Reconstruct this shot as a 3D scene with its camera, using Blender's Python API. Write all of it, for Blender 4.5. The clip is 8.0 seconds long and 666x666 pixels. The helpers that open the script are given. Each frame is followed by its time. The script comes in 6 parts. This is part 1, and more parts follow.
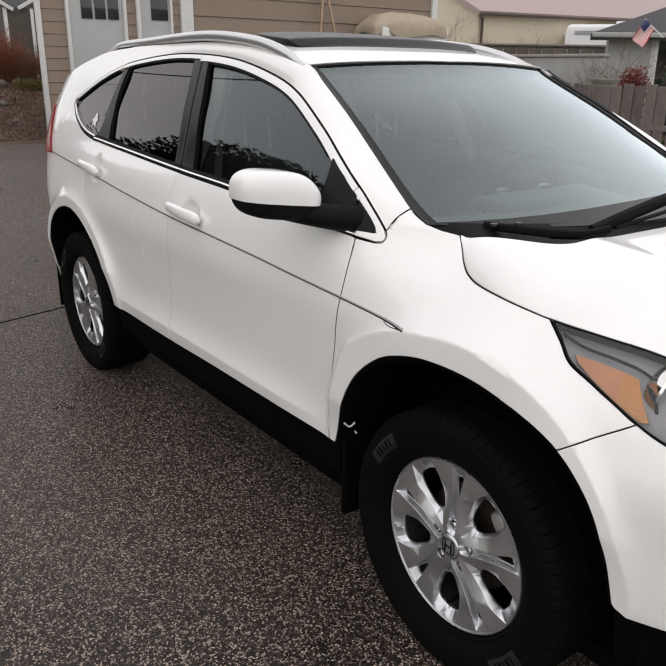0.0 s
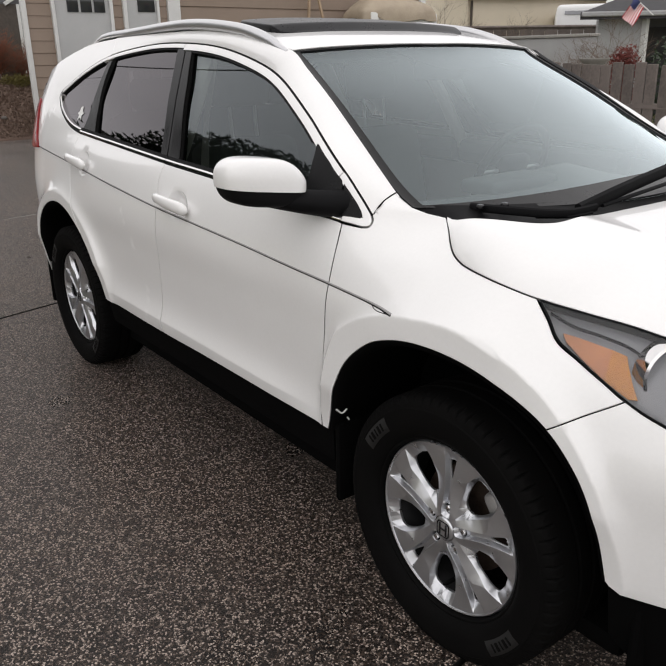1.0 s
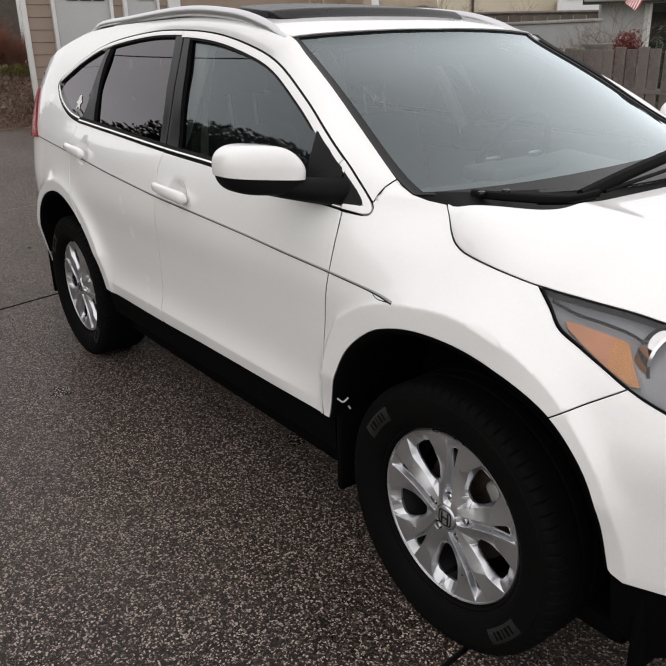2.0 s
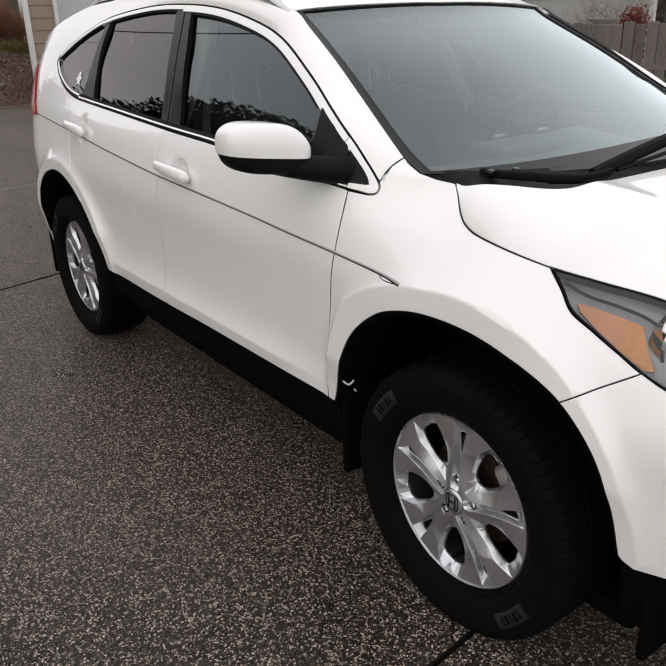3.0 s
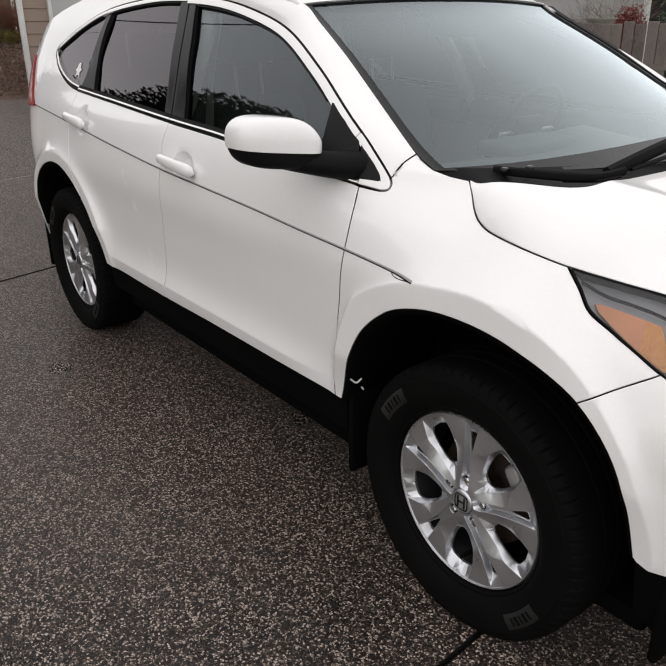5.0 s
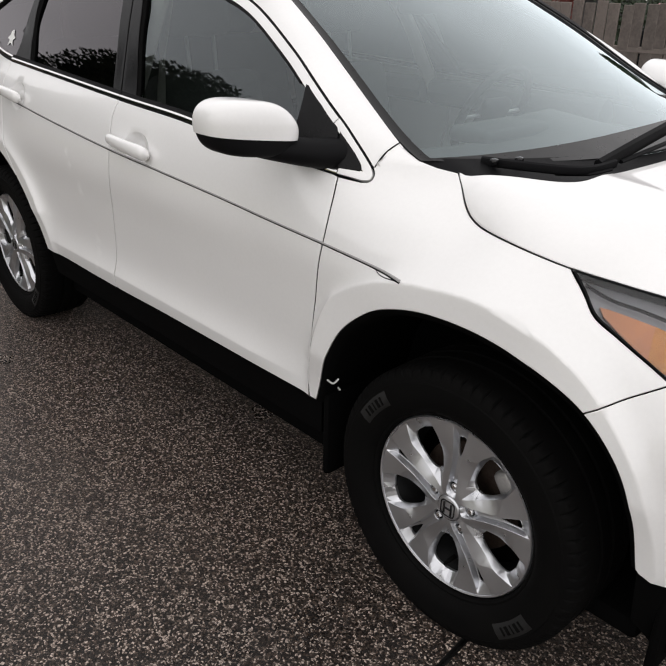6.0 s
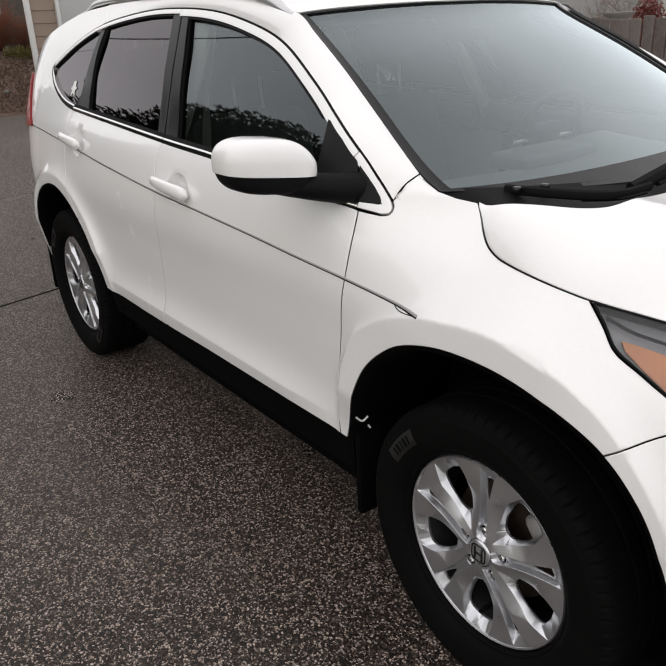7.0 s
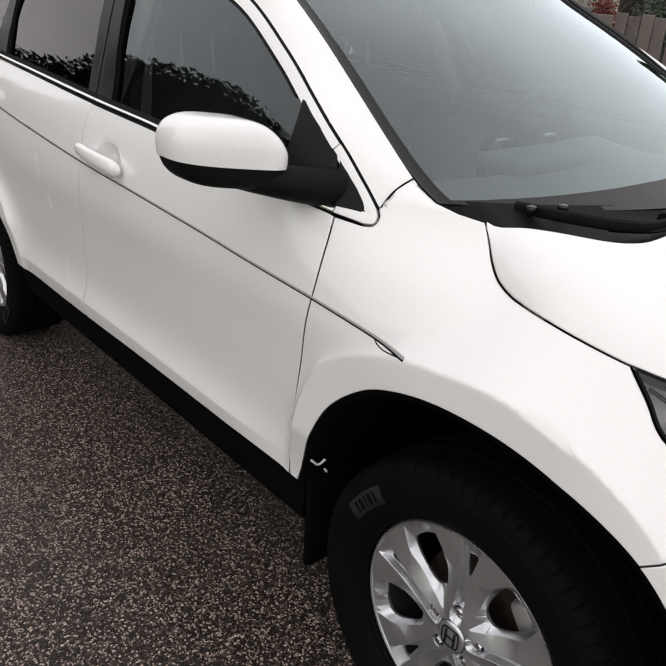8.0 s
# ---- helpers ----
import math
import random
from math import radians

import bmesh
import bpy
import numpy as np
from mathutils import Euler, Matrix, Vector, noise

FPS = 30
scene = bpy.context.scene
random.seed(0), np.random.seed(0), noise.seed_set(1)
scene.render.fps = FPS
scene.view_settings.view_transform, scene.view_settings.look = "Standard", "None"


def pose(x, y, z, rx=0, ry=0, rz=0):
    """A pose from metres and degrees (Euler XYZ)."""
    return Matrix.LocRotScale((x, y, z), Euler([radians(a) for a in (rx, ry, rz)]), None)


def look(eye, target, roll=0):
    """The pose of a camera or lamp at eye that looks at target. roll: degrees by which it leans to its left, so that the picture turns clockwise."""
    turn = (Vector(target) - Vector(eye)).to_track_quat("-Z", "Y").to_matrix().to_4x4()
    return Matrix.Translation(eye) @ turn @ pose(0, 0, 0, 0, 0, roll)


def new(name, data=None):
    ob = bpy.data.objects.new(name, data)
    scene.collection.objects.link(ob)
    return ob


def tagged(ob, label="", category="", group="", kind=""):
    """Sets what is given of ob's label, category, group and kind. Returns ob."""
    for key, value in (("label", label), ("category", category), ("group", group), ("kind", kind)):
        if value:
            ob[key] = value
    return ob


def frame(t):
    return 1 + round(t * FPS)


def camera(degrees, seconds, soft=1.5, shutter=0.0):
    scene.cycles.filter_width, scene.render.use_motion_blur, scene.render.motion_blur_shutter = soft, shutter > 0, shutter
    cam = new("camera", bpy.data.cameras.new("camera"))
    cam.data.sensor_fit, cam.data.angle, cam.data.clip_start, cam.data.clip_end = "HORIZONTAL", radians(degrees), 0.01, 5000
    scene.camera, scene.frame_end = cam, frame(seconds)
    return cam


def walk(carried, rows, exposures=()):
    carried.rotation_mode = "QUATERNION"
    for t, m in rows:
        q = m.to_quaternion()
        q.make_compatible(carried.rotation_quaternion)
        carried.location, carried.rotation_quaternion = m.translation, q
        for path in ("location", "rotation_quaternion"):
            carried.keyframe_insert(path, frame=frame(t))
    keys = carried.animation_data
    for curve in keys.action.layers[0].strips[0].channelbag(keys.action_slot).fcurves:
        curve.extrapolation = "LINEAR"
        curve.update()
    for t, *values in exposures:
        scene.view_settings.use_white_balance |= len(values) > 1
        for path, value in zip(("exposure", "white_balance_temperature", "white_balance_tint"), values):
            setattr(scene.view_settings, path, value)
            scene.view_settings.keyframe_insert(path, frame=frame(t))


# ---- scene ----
from mathutils.geometry import delaunay_2d_cdt

cam = camera(47.4, 8.0)
PATH = [
    (0, (1.143, -2.084, 1.503), (-0.368, -0.95, 0.845), 0.7),
    (0.5, (1.151, -2.074, 1.5), (-0.359, -0.937, 0.848), -0.1),
    (1, (1.155, -2.062, 1.494), (-0.346, -0.931, 0.809), -0.9),
    (2.5, (1.137, -2.047, 1.488), (-0.36, -0.936, 0.763), -1.4),
    (3, (1.117, -2.039, 1.485), (-0.367, -0.938, 0.722), -1.4),
    (3.5, (1.111, -2.033, 1.479), (-0.359, -0.927, 0.694), -1.7),
    (4, (1.101, -2.04, 1.48), (-0.375, -0.943, 0.694), -1.3),
    (4.5, (1.093, -2.052, 1.482), (-0.384, -0.952, 0.701), -0.7),
    (4.7, (1.094, -2.063, 1.48), (-0.377, -0.956, 0.701), -0.5),
    (5.8, (0.906, -2.074, 1.491), (-0.466, -0.858, 0.69), 0.5),
    (6, (0.889, -2.072, 1.496), (-0.437, -0.831, 0.658), 1.3),
    (6.5, (0.906, -1.996, 1.485), (-0.506, -0.845, 0.659), -2.3),
    (7, (0.961, -1.919, 1.496), (-0.541, -0.842, 0.73), -2.6),
    (7.5, (0.875, -1.857, 1.482), (-0.593, -0.744, 0.704), -0.5),
    (8, (0.634, -1.775, 1.48), (-0.717, -0.558, 0.646), 3.8),
]
walk(cam, [(t, look(eye, target, roll)) for t, eye, target, roll in PATH])

# ---- overcast sky and a broad, weak sun ----
world = bpy.data.worlds.new("overcast")
scene.world = world
world.use_nodes = True
wn, wl = world.node_tree.nodes, world.node_tree.links
sky = wn.new("ShaderNodeTexSky")
sky.sky_type, sky.sun_disc, sky.sun_elevation, sky.sun_rotation = "NISHITA", False, radians(40), radians(200)
coord = wn.new("ShaderNodeTexCoord")
clouds = wn.new("ShaderNodeTexNoise")
clouds.inputs["Scale"].default_value, clouds.inputs["Detail"].default_value = 2.2, 5
wl.new(coord.outputs["Generated"], clouds.inputs["Vector"])
cloud_ramp = wn.new("ShaderNodeValToRGB")
cloud_ramp.color_ramp.elements[0].position, cloud_ramp.color_ramp.elements[0].color = .3, (8.7, 8.5, 8.6, 1)
cloud_ramp.color_ramp.elements[1].position, cloud_ramp.color_ramp.elements[1].color = .75, (11.0, 10.7, 10.7, 1)
wl.new(clouds.outputs["Fac"], cloud_ramp.inputs["Fac"])
# an overcast sky is three times as bright overhead as at the horizon
height = wn.new("ShaderNodeSeparateXYZ")
wl.new(coord.outputs["Generated"], height.inputs[0])
lift = wn.new("ShaderNodeMapRange")
lift.inputs["From Min"].default_value, lift.inputs["From Max"].default_value = 0, 1
lift.inputs["To Min"].default_value, lift.inputs["To Max"].default_value = 1.14, 1.20
wl.new(height.outputs["Z"], lift.inputs["Value"])
graded = wn.new("ShaderNodeVectorMath")
graded.operation = "SCALE"
wl.new(cloud_ramp.outputs["Color"], graded.inputs[0])
wl.new(lift.outputs["Result"], graded.inputs["Scale"])
veil = wn.new("ShaderNodeMix")
veil.data_type, veil.inputs["Factor"].default_value = "RGBA", .93
wl.new(sky.outputs["Color"], veil.inputs["A"])
wl.new(graded.outputs["Vector"], veil.inputs["B"])
wl.new(veil.outputs["Result"], wn["Background"].inputs["Color"])
wn["Background"].inputs["Strength"].default_value = .102
sun = new("sun", bpy.data.lights.new("sun", "SUN"))
sun.data.energy, sun.data.angle, sun.data.color = .40, radians(100), (1, .97, .93)
sun.matrix_world = look((3, -4, 8), (0, 0, 0))


# ---- materials ----
def material(name, color=(.5, .5, .5), rough=.5, metal=0.0, coat=0.0, spec=.5):
    m = bpy.data.materials.new(name)
    m.use_nodes = True
    b = m.node_tree.nodes["Principled BSDF"]
    b.inputs["Base Color"].default_value = (*color, 1)
    b.inputs["Roughness"].default_value, b.inputs["Metallic"].default_value = rough, metal
    b.inputs["Coat Weight"].default_value, b.inputs["Coat Roughness"].default_value = coat, .03
    b.inputs["Specular IOR Level"].default_value = spec
    return m


def nodes_of(m):
    return m.node_tree.nodes, m.node_tree.links, m.node_tree.nodes["Principled BSDF"]


def ramp_node(n, stops):
    r = n.new("ShaderNodeValToRGB")
    while len(r.color_ramp.elements) < len(stops):
        r.color_ramp.elements.new(.5)
    for e, (p, c) in zip(r.color_ramp.elements, stops):
        e.position, e.color = p, (*c, 1)
    return r


def mottled(name, dark, light, scale=8.0, rough=(.4, .6), bump=.0, fine=120.0, metal=0.0, coat=0.0, per_object=0.0):
    """A material with colour variation at two scales, roughness that follows it, and a fine bump."""
    m = material(name, light, rough[0], metal, coat)
    n, l, b = nodes_of(m)
    co = n.new("ShaderNodeTexCoord")
    big, small = n.new("ShaderNodeTexNoise"), n.new("ShaderNodeTexNoise")
    big.inputs["Scale"].default_value, big.inputs["Detail"].default_value = scale, 5
    small.inputs["Scale"].default_value, small.inputs["Detail"].default_value = fine, 3
    for t in (big, small):
        l.new(co.outputs["Object"], t.inputs["Vector"])
    add = n.new("ShaderNodeMath")
    add.operation = "MULTIPLY_ADD"
    l.new(small.outputs["Fac"], add.inputs[0])
    add.inputs[1].default_value = .45
    half = n.new("ShaderNodeMath")
    half.operation = "MULTIPLY"
    half.inputs[1].default_value = .6
    l.new(big.outputs["Fac"], half.inputs[0])
    l.new(half.outputs[0], add.inputs[2])
    fac = add.outputs[0]
    if per_object:
        info, mix = n.new("ShaderNodeObjectInfo"), n.new("ShaderNodeMath")
        mix.operation = "MULTIPLY_ADD"
        l.new(info.outputs["Random"], mix.inputs[0])
        mix.inputs[1].default_value = per_object
        l.new(fac, mix.inputs[2])
        fac = mix.outputs[0]
    r = ramp_node(n, ((.3, dark), (.75, light)))
    l.new(fac, r.inputs["Fac"])
    l.new(r.outputs["Color"], b.inputs["Base Color"])
    rr = n.new("ShaderNodeMapRange")
    rr.inputs["From Min"].default_value, rr.inputs["From Max"].default_value = .3, .75
    rr.inputs["To Min"].default_value, rr.inputs["To Max"].default_value = rough
    l.new(add.outputs[0], rr.inputs["Value"])
    l.new(rr.outputs["Result"], b.inputs["Roughness"])
    if bump:
        bp = n.new("ShaderNodeBump")
        bp.inputs["Strength"].default_value, bp.inputs["Distance"].default_value = bump, .002
        l.new(small.outputs["Fac"], bp.inputs["Height"])
        l.new(bp.outputs["Normal"], b.inputs["Normal"])
    return m


def pane_material(name, tint, gain=1.0, ior=1.5, sheen=(.90, .97, 1.0)):
    """A thin pane of glass: tinted see-through and mirror, mixed by Fresnel."""
    m = bpy.data.materials.new(name)
    m.use_nodes = True
    n, l = m.node_tree.nodes, m.node_tree.links
    n.remove(n["Principled BSDF"])
    clear, gloss, mix, fr, mul = (n.new("ShaderNode" + k) for k in ("BsdfTransparent", "BsdfGlossy", "MixShader", "Fresnel", "Math"))
    clear.inputs["Color"].default_value = (*tint, 1)
    gloss.inputs["Roughness"].default_value = .01
    gloss.inputs["Color"].default_value = (*sheen, 1)
    fr.inputs["IOR"].default_value = ior
    mul.operation, mul.use_clamp = "MULTIPLY", True
    mul.inputs[1].default_value = gain
    l.new(fr.outputs[0], mul.inputs[0])
    l.new(mul.outputs[0], mix.inputs[0])
    l.new(clear.outputs[0], mix.inputs[1])
    l.new(gloss.outputs[0], mix.inputs[2])
    l.new(mix.outputs[0], n["Material Output"].inputs["Surface"])
    return m


def aggregate_material():
    """Wet concrete with exposed pebbles of grey, brown and cream stone."""
    m = material("exposed_aggregate", (.2, .18, .16), .4)
    n, l, b = nodes_of(m)
    co = n.new("ShaderNodeTexCoord")
    v, v2 = n.new("ShaderNodeTexVoronoi"), n.new("ShaderNodeTexVoronoi")
    v.inputs["Scale"].default_value, v2.inputs["Scale"].default_value = 182, 182
    v2.feature = "DISTANCE_TO_EDGE"
    warp = n.new("ShaderNodeTexNoise")
    warp.inputs["Scale"].default_value, warp.inputs["Detail"].default_value = 60, 2
    wm = n.new("ShaderNodeMix")
    wm.data_type, wm.inputs["Factor"].default_value = "RGBA", .012
    l.new(co.outputs["Object"], warp.inputs["Vector"])
    l.new(co.outputs["Object"], wm.inputs["A"])
    l.new(warp.outputs["Color"], wm.inputs["B"])
    for t in (v, v2):
        l.new(wm.outputs["Result"], t.inputs["Vector"])
    stone = ramp_node(n, ((0, (.006, .0038, .0028)), (.26, (.018, .0114, .0080)), (.46, (.056, .038, .028)), (.68, (.155, .115, .089)), (.88, (.60, .50, .43))))
    sep = n.new("ShaderNodeSeparateColor")
    l.new(v.outputs["Color"], sep.inputs[0])
    l.new(sep.outputs[0], stone.inputs["Fac"])
    edge = n.new("ShaderNodeMapRange")
    edge.inputs["From Min"].default_value, edge.inputs["From Max"].default_value = .02, .16
    l.new(v2.outputs["Distance"], edge.inputs["Value"])
    mix = n.new("ShaderNodeMix")
    mix.data_type = "RGBA"
    mix.inputs["A"].default_value = (.008, .0052, .004, 1)
    l.new(edge.outputs["Result"], mix.inputs["Factor"])
    l.new(stone.outputs["Color"], mix.inputs["B"])
    big = n.new("ShaderNodeTexNoise")
    big.inputs["Scale"].default_value, big.inputs["Detail"].default_value = 1.1, 6
    l.new(co.outputs["Object"], big.inputs["Vector"])
    stain = ramp_node(n, ((.3, (.80, .79, .79)), (.7, (1.08, 1.05, 1.02))))
    l.new(big.outputs["Fac"], stain.inputs["Fac"])
    mul = n.new("ShaderNodeMix")
    mul.data_type, mul.blend_type, mul.inputs["Factor"].default_value = "RGBA", "MULTIPLY", 1
    l.new(mix.outputs["Result"], mul.inputs["A"])
    l.new(stain.outputs["Color"], mul.inputs["B"])
    l.new(mul.outputs["Result"], b.inputs["Base Color"])
    rr = n.new("ShaderNodeMapRange")
    rr.inputs["From Min"].default_value, rr.inputs["From Max"].default_value = .3, .7
    rr.inputs["To Min"].default_value, rr.inputs["To Max"].default_value = .26, .36
    b.inputs["Specular IOR Level"].default_value = .42
    l.new(big.outputs["Fac"], rr.inputs["Value"])
    l.new(rr.outputs["Result"], b.inputs["Roughness"])
    bp = n.new("ShaderNodeBump")
    bp.inputs["Strength"].default_value, bp.inputs["Distance"].default_value = .8, .004
    l.new(edge.outputs["Result"], bp.inputs["Height"])
    l.new(bp.outputs["Normal"], b.inputs["Normal"])
    return m


PAINT = mottled("pearl_white_paint", (.83, .824, .815), (.875, .869, .86), 3, (.32, .40), coat=1.0)
TRIM = mottled("black_plastic", (.004, .004, .0045), (.008, .008, .0088), 12, (.5, .68), bump=.15, fine=700)
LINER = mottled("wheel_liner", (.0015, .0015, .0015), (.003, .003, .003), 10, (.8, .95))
ARCHLIP = mottled("arch_plastic", (.004, .0038, .0038), (.010, .0095, .0095), 14, (.55, .7), bump=.2, fine=600)
GLOSSBLACK = material("gloss_black", (.008, .008, .009), .15, coat=.25, spec=.3)
PILLAR = mottled("pillar_black", (.003, .003, .0033), (.006, .006, .0066), 15, (.20, .28))
FRIT = mottled("ceramic_frit", (.004, .004, .0045), (.007, .007, .0075), 20, (.25, .35))
VISOR = mottled("visor_acrylic", (.006, .006, .007), (.012, .012, .013), 10, (.25, .35))
RUBBER = mottled("tyre_rubber", (.002, .002, .002), (.0045, .0042, .004), 14, (.7, .85), bump=.2, fine=500)
LETTER = material("tyre_lettering", (.009, .009, .0088), .6)
ALLOY = mottled("silver_alloy", (.58, .588, .61), (.67, .678, .70), 6, (.26, .30), fine=16, metal=.9)
# ALLOY again, darkened: the shade behind the spokes is put into the colour
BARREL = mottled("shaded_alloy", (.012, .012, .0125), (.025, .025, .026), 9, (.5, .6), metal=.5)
STEEL = mottled("brake_steel", (.035, .018, .011), (.10, .075, .060), 30, (.45, .65), metal=.5)
CALIPER = mottled("cast_caliper", (.28, .27, .26), (.42, .41, .40), 40, (.4, .55), metal=.5)
VISOR.node_tree.nodes["Principled BSDF"].inputs["Specular IOR Level"].default_value = .10
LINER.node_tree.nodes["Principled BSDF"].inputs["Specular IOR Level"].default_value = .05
FRIT.node_tree.nodes["Principled BSDF"].inputs["Specular IOR Level"].default_value = .28
TRIM.node_tree.nodes["Principled BSDF"].inputs["Specular IOR Level"].default_value = .09
RUBBER.node_tree.nodes["Principled BSDF"].inputs["Specular IOR Level"].default_value = .07
PILLAR.node_tree.nodes["Principled BSDF"].inputs["Specular IOR Level"].default_value = .14
POSTS = material("polished_post", (.86, .87, .88), .35, metal=.25)
CHROME = material("bright_trim", (.78, .77, .76), .12, metal=1.0)
SILVER = material("silver_rail", (.62, .62, .63), .3, metal=.7, coat=.4)
MOLD = material("grey_molding", (.34, .335, .33), .4)
AMBER = mottled("amber_reflector", (.60, .22, .075), (.74, .30, .105), 25, (.3, .45), coat=.5)
FACET = mottled("faceted_amber", (.52, .14, .012), (1.0, .50, .12), 240, (.15, .3), coat=.6, fine=500, bump=1.0)
REDLENS = material("red_lens", (.26, .010, .012), .22, coat=.1, spec=.3)
LAMPHOUSE = mottled("lamp_housing", (.30, .305, .325), (.40, .405, .43), 12, (.25, .4))
CABIN = mottled("grey_upholstery", (.11, .116, .118), (.17, .178, .18), 14, (.7, .9))
DASH = mottled("dark_dashboard", (.10, .105, .107), (.14, .147, .15), 12, (.5, .7))
DARKTRIM = mottled("dark_leather", (.018, .019, .02), (.03, .031, .033), 16, (.5, .65))
BEIGE = mottled("cabin_trim", (.62, .61, .57), (.72, .71, .67), 6, (.6, .8))
WINDSHIELD = pane_material("windshield_glass", (.80, .88, .87), 2.0, sheen=(.87, .97, 1.0))
CLEARGLASS = pane_material("front_side_glass", (.44, .48, .46), 1.28)
DARKGLASS = pane_material("privacy_glass", (.07, .065, .07), 1.12, sheen=(.97, .93, .96))
LENS = pane_material("lamp_lens", (.95, .95, .95), 1.2, sheen=(1, 1, 1))
DECAL = material("white_decal", (.8, .8, .78), .5)
GROUND = aggregate_material()
JOINT = mottled("dark_joint", (.005, .0045, .004), (.014, .013, .012), 20, (.6, .8))
MULCH = mottled("bark_mulch", (.10, .063, .046), (.27, .186, .143), 18, (.8, .95), bump=1.0, fine=70)
SIDING = mottled("tan_siding", (.255, .195, .150), (.315, .242, .190), 3, (.6, .75), bump=.2, fine=90, per_object=.06)
WHITEWOOD = mottled("white_trim_paint", (.66, .66, .64), (.75, .75, .73), 5, (.45, .6))
DOORPAINT = mottled("door_paint", (.42, .425, .42), (.49, .49, .485), 4, (.4, .5))
DARKPANE = material("dark_window", (.03, .033, .036), .08, coat=.5)
FENCEWOOD = mottled("weathered_fence", (.055, .046, .040), (.165, .138, .122), 9, (.75, .9), bump=.5, fine=60, per_object=.25)
BARNWALL = mottled("cream_metal_wall", (.60, .53, .41), (.68, .60, .47), 2, (.5, .6))
BARNROOF = mottled("rose_metal_roof", (.32, .235, .225), (.38, .28, .268), 2, (.4, .55))
SHINGLE = mottled("grey_shingles", (.030, .029, .031), (.060, .058, .061), 6, (.8, .9), bump=.5, fine=40)
SLATE = mottled("slate_siding", (.10, .10, .105), (.15, .15, .155), 4, (.6, .8))
GREYWALL = mottled("pale_grey_wall", (.31, .31, .31), (.39, .39, .385), 4, (.6, .8))
TRAILERSKIN = material("white_trailer_skin", (.78, .78, .77), .3, coat=.3)
TARP = mottled("beige_tarp", (.34, .275, .20), (.46, .385, .29), 6, (.6, .75), bump=.3, fine=60)
RAWWOOD = mottled("raw_timber", (.34, .24, .15), (.45, .33, .22), 12, (.6, .75))
TWIG = mottled("bare_twigs", (.10, .07, .05), (.23, .17, .125), 30, (.8, .9))
TANTWIG = mottled("tan_grass_stems", (.22, .14, .06), (.40, .27, .13), 24, (.8, .9))
REDTWIG = mottled("russet_twigs", (.17, .055, .030), (.33, .125, .07), 20, (.8, .9))
LEAF = mottled("dark_leaves", (.010, .018, .008), (.035, .06, .022), 9, (.5, .7))
MOSS = mottled("mossy_shrub", (.08, .07, .015), (.20, .165, .045), 12, (.8, .9))
REDLEAF = mottled("red_shrub", (.08, .018, .014), (.20, .045, .035), 12, (.7, .9))
BARK = mottled("bark", (.05, .042, .035), (.12, .10, .085), 14, (.8, .95), bump=.8, fine=60)
STONE = mottled("pale_stone", (.26, .25, .23), (.40, .385, .36), 12, (.75, .9), bump=.5, fine=60)
FLAGRED, FLAGWHITE, FLAGBLUE = material("flag_red", (.45, .04, .05), .8), material("flag_white", (.75, .74, .73), .8), material("flag_blue", (.03, .04, .12), .8)
REDPAINT = material("red_metal", (.40, .025, .03), .25, coat=.7)
GRASS = mottled("winter_grass", (.07, .075, .025), (.15, .14, .06), 4, (.9, .95), bump=.8, fine=90)


# ---- mesh helpers ----
def mesh_object(name, verts, faces, mat, normals=None, smooth=True):
    me = bpy.data.meshes.new(name)
    me.from_pydata([tuple(v) for v in verts], [], [tuple(int(i) for i in f) for f in faces])
    me.materials.append(mat)
    if smooth:
        me.polygons.foreach_set("use_smooth", [True] * len(me.polygons))
    if normals is not None:
        me.normals_split_custom_set_from_vertices([tuple(n) for n in normals])
    me.update()
    return me


def from_bm(name, bm, mat, smooth=True):
    me = bpy.data.meshes.new(name)
    bmesh.ops.recalc_face_normals(bm, faces=bm.faces)
    bm.to_mesh(me)
    bm.free()
    me.materials.append(mat)
    if smooth:
        me.polygons.foreach_set("use_smooth", [True] * len(me.polygons))
        me.set_sharp_from_angle(angle=radians(38))
    return me


def thing(name, at, label, category, group="", kind=""):
    ob = new(name)
    ob.location = at
    return tagged(ob, label, category, group, kind)


def part(name, me, parent, label="", basis=None):
    """Links a mesh under a thing (an Empty, whose place is taken off) or under another part."""
    ob = new(name, me)
    ob.parent = parent
    if parent.data is None:
        ob.matrix_parent_inverse = Matrix.Translation(parent.location).inverted()
    if basis is not None:
        ob.matrix_basis = basis
    return tagged(ob, label)


def smooth_path(pts, step=.02, closed=False):
    """Points along a Catmull-Rom curve through pts, about step apart."""
    p = np.array(pts, float)
    if len(p) == 2:
        k = max(1, int(np.linalg.norm(p[1] - p[0]) / step))
        return np.array([p[0] + (p[1] - p[0]) * i / k for i in range(k + 1)])
    q = np.vstack([p[-1:], p, p[:2]]) if closed else np.vstack([2 * p[0] - p[1], p, 2 * p[-1] - p[-2]])
    out = []
    for i in range(1, len(q) - 2):
        a, b, c, d = q[i - 1:i + 3]
        k = max(2, int(np.ceil(np.linalg.norm(c - b) / step)))
        for j in range(k):
            t = j / k
            out.append(.5 * (2 * b + (c - a) * t + (2 * a - 5 * b + 4 * c - d) * t * t + (3 * b - a - 3 * c + d) * t ** 3))
    if not closed:
        out.append(q[-2])
    return np.array(out)


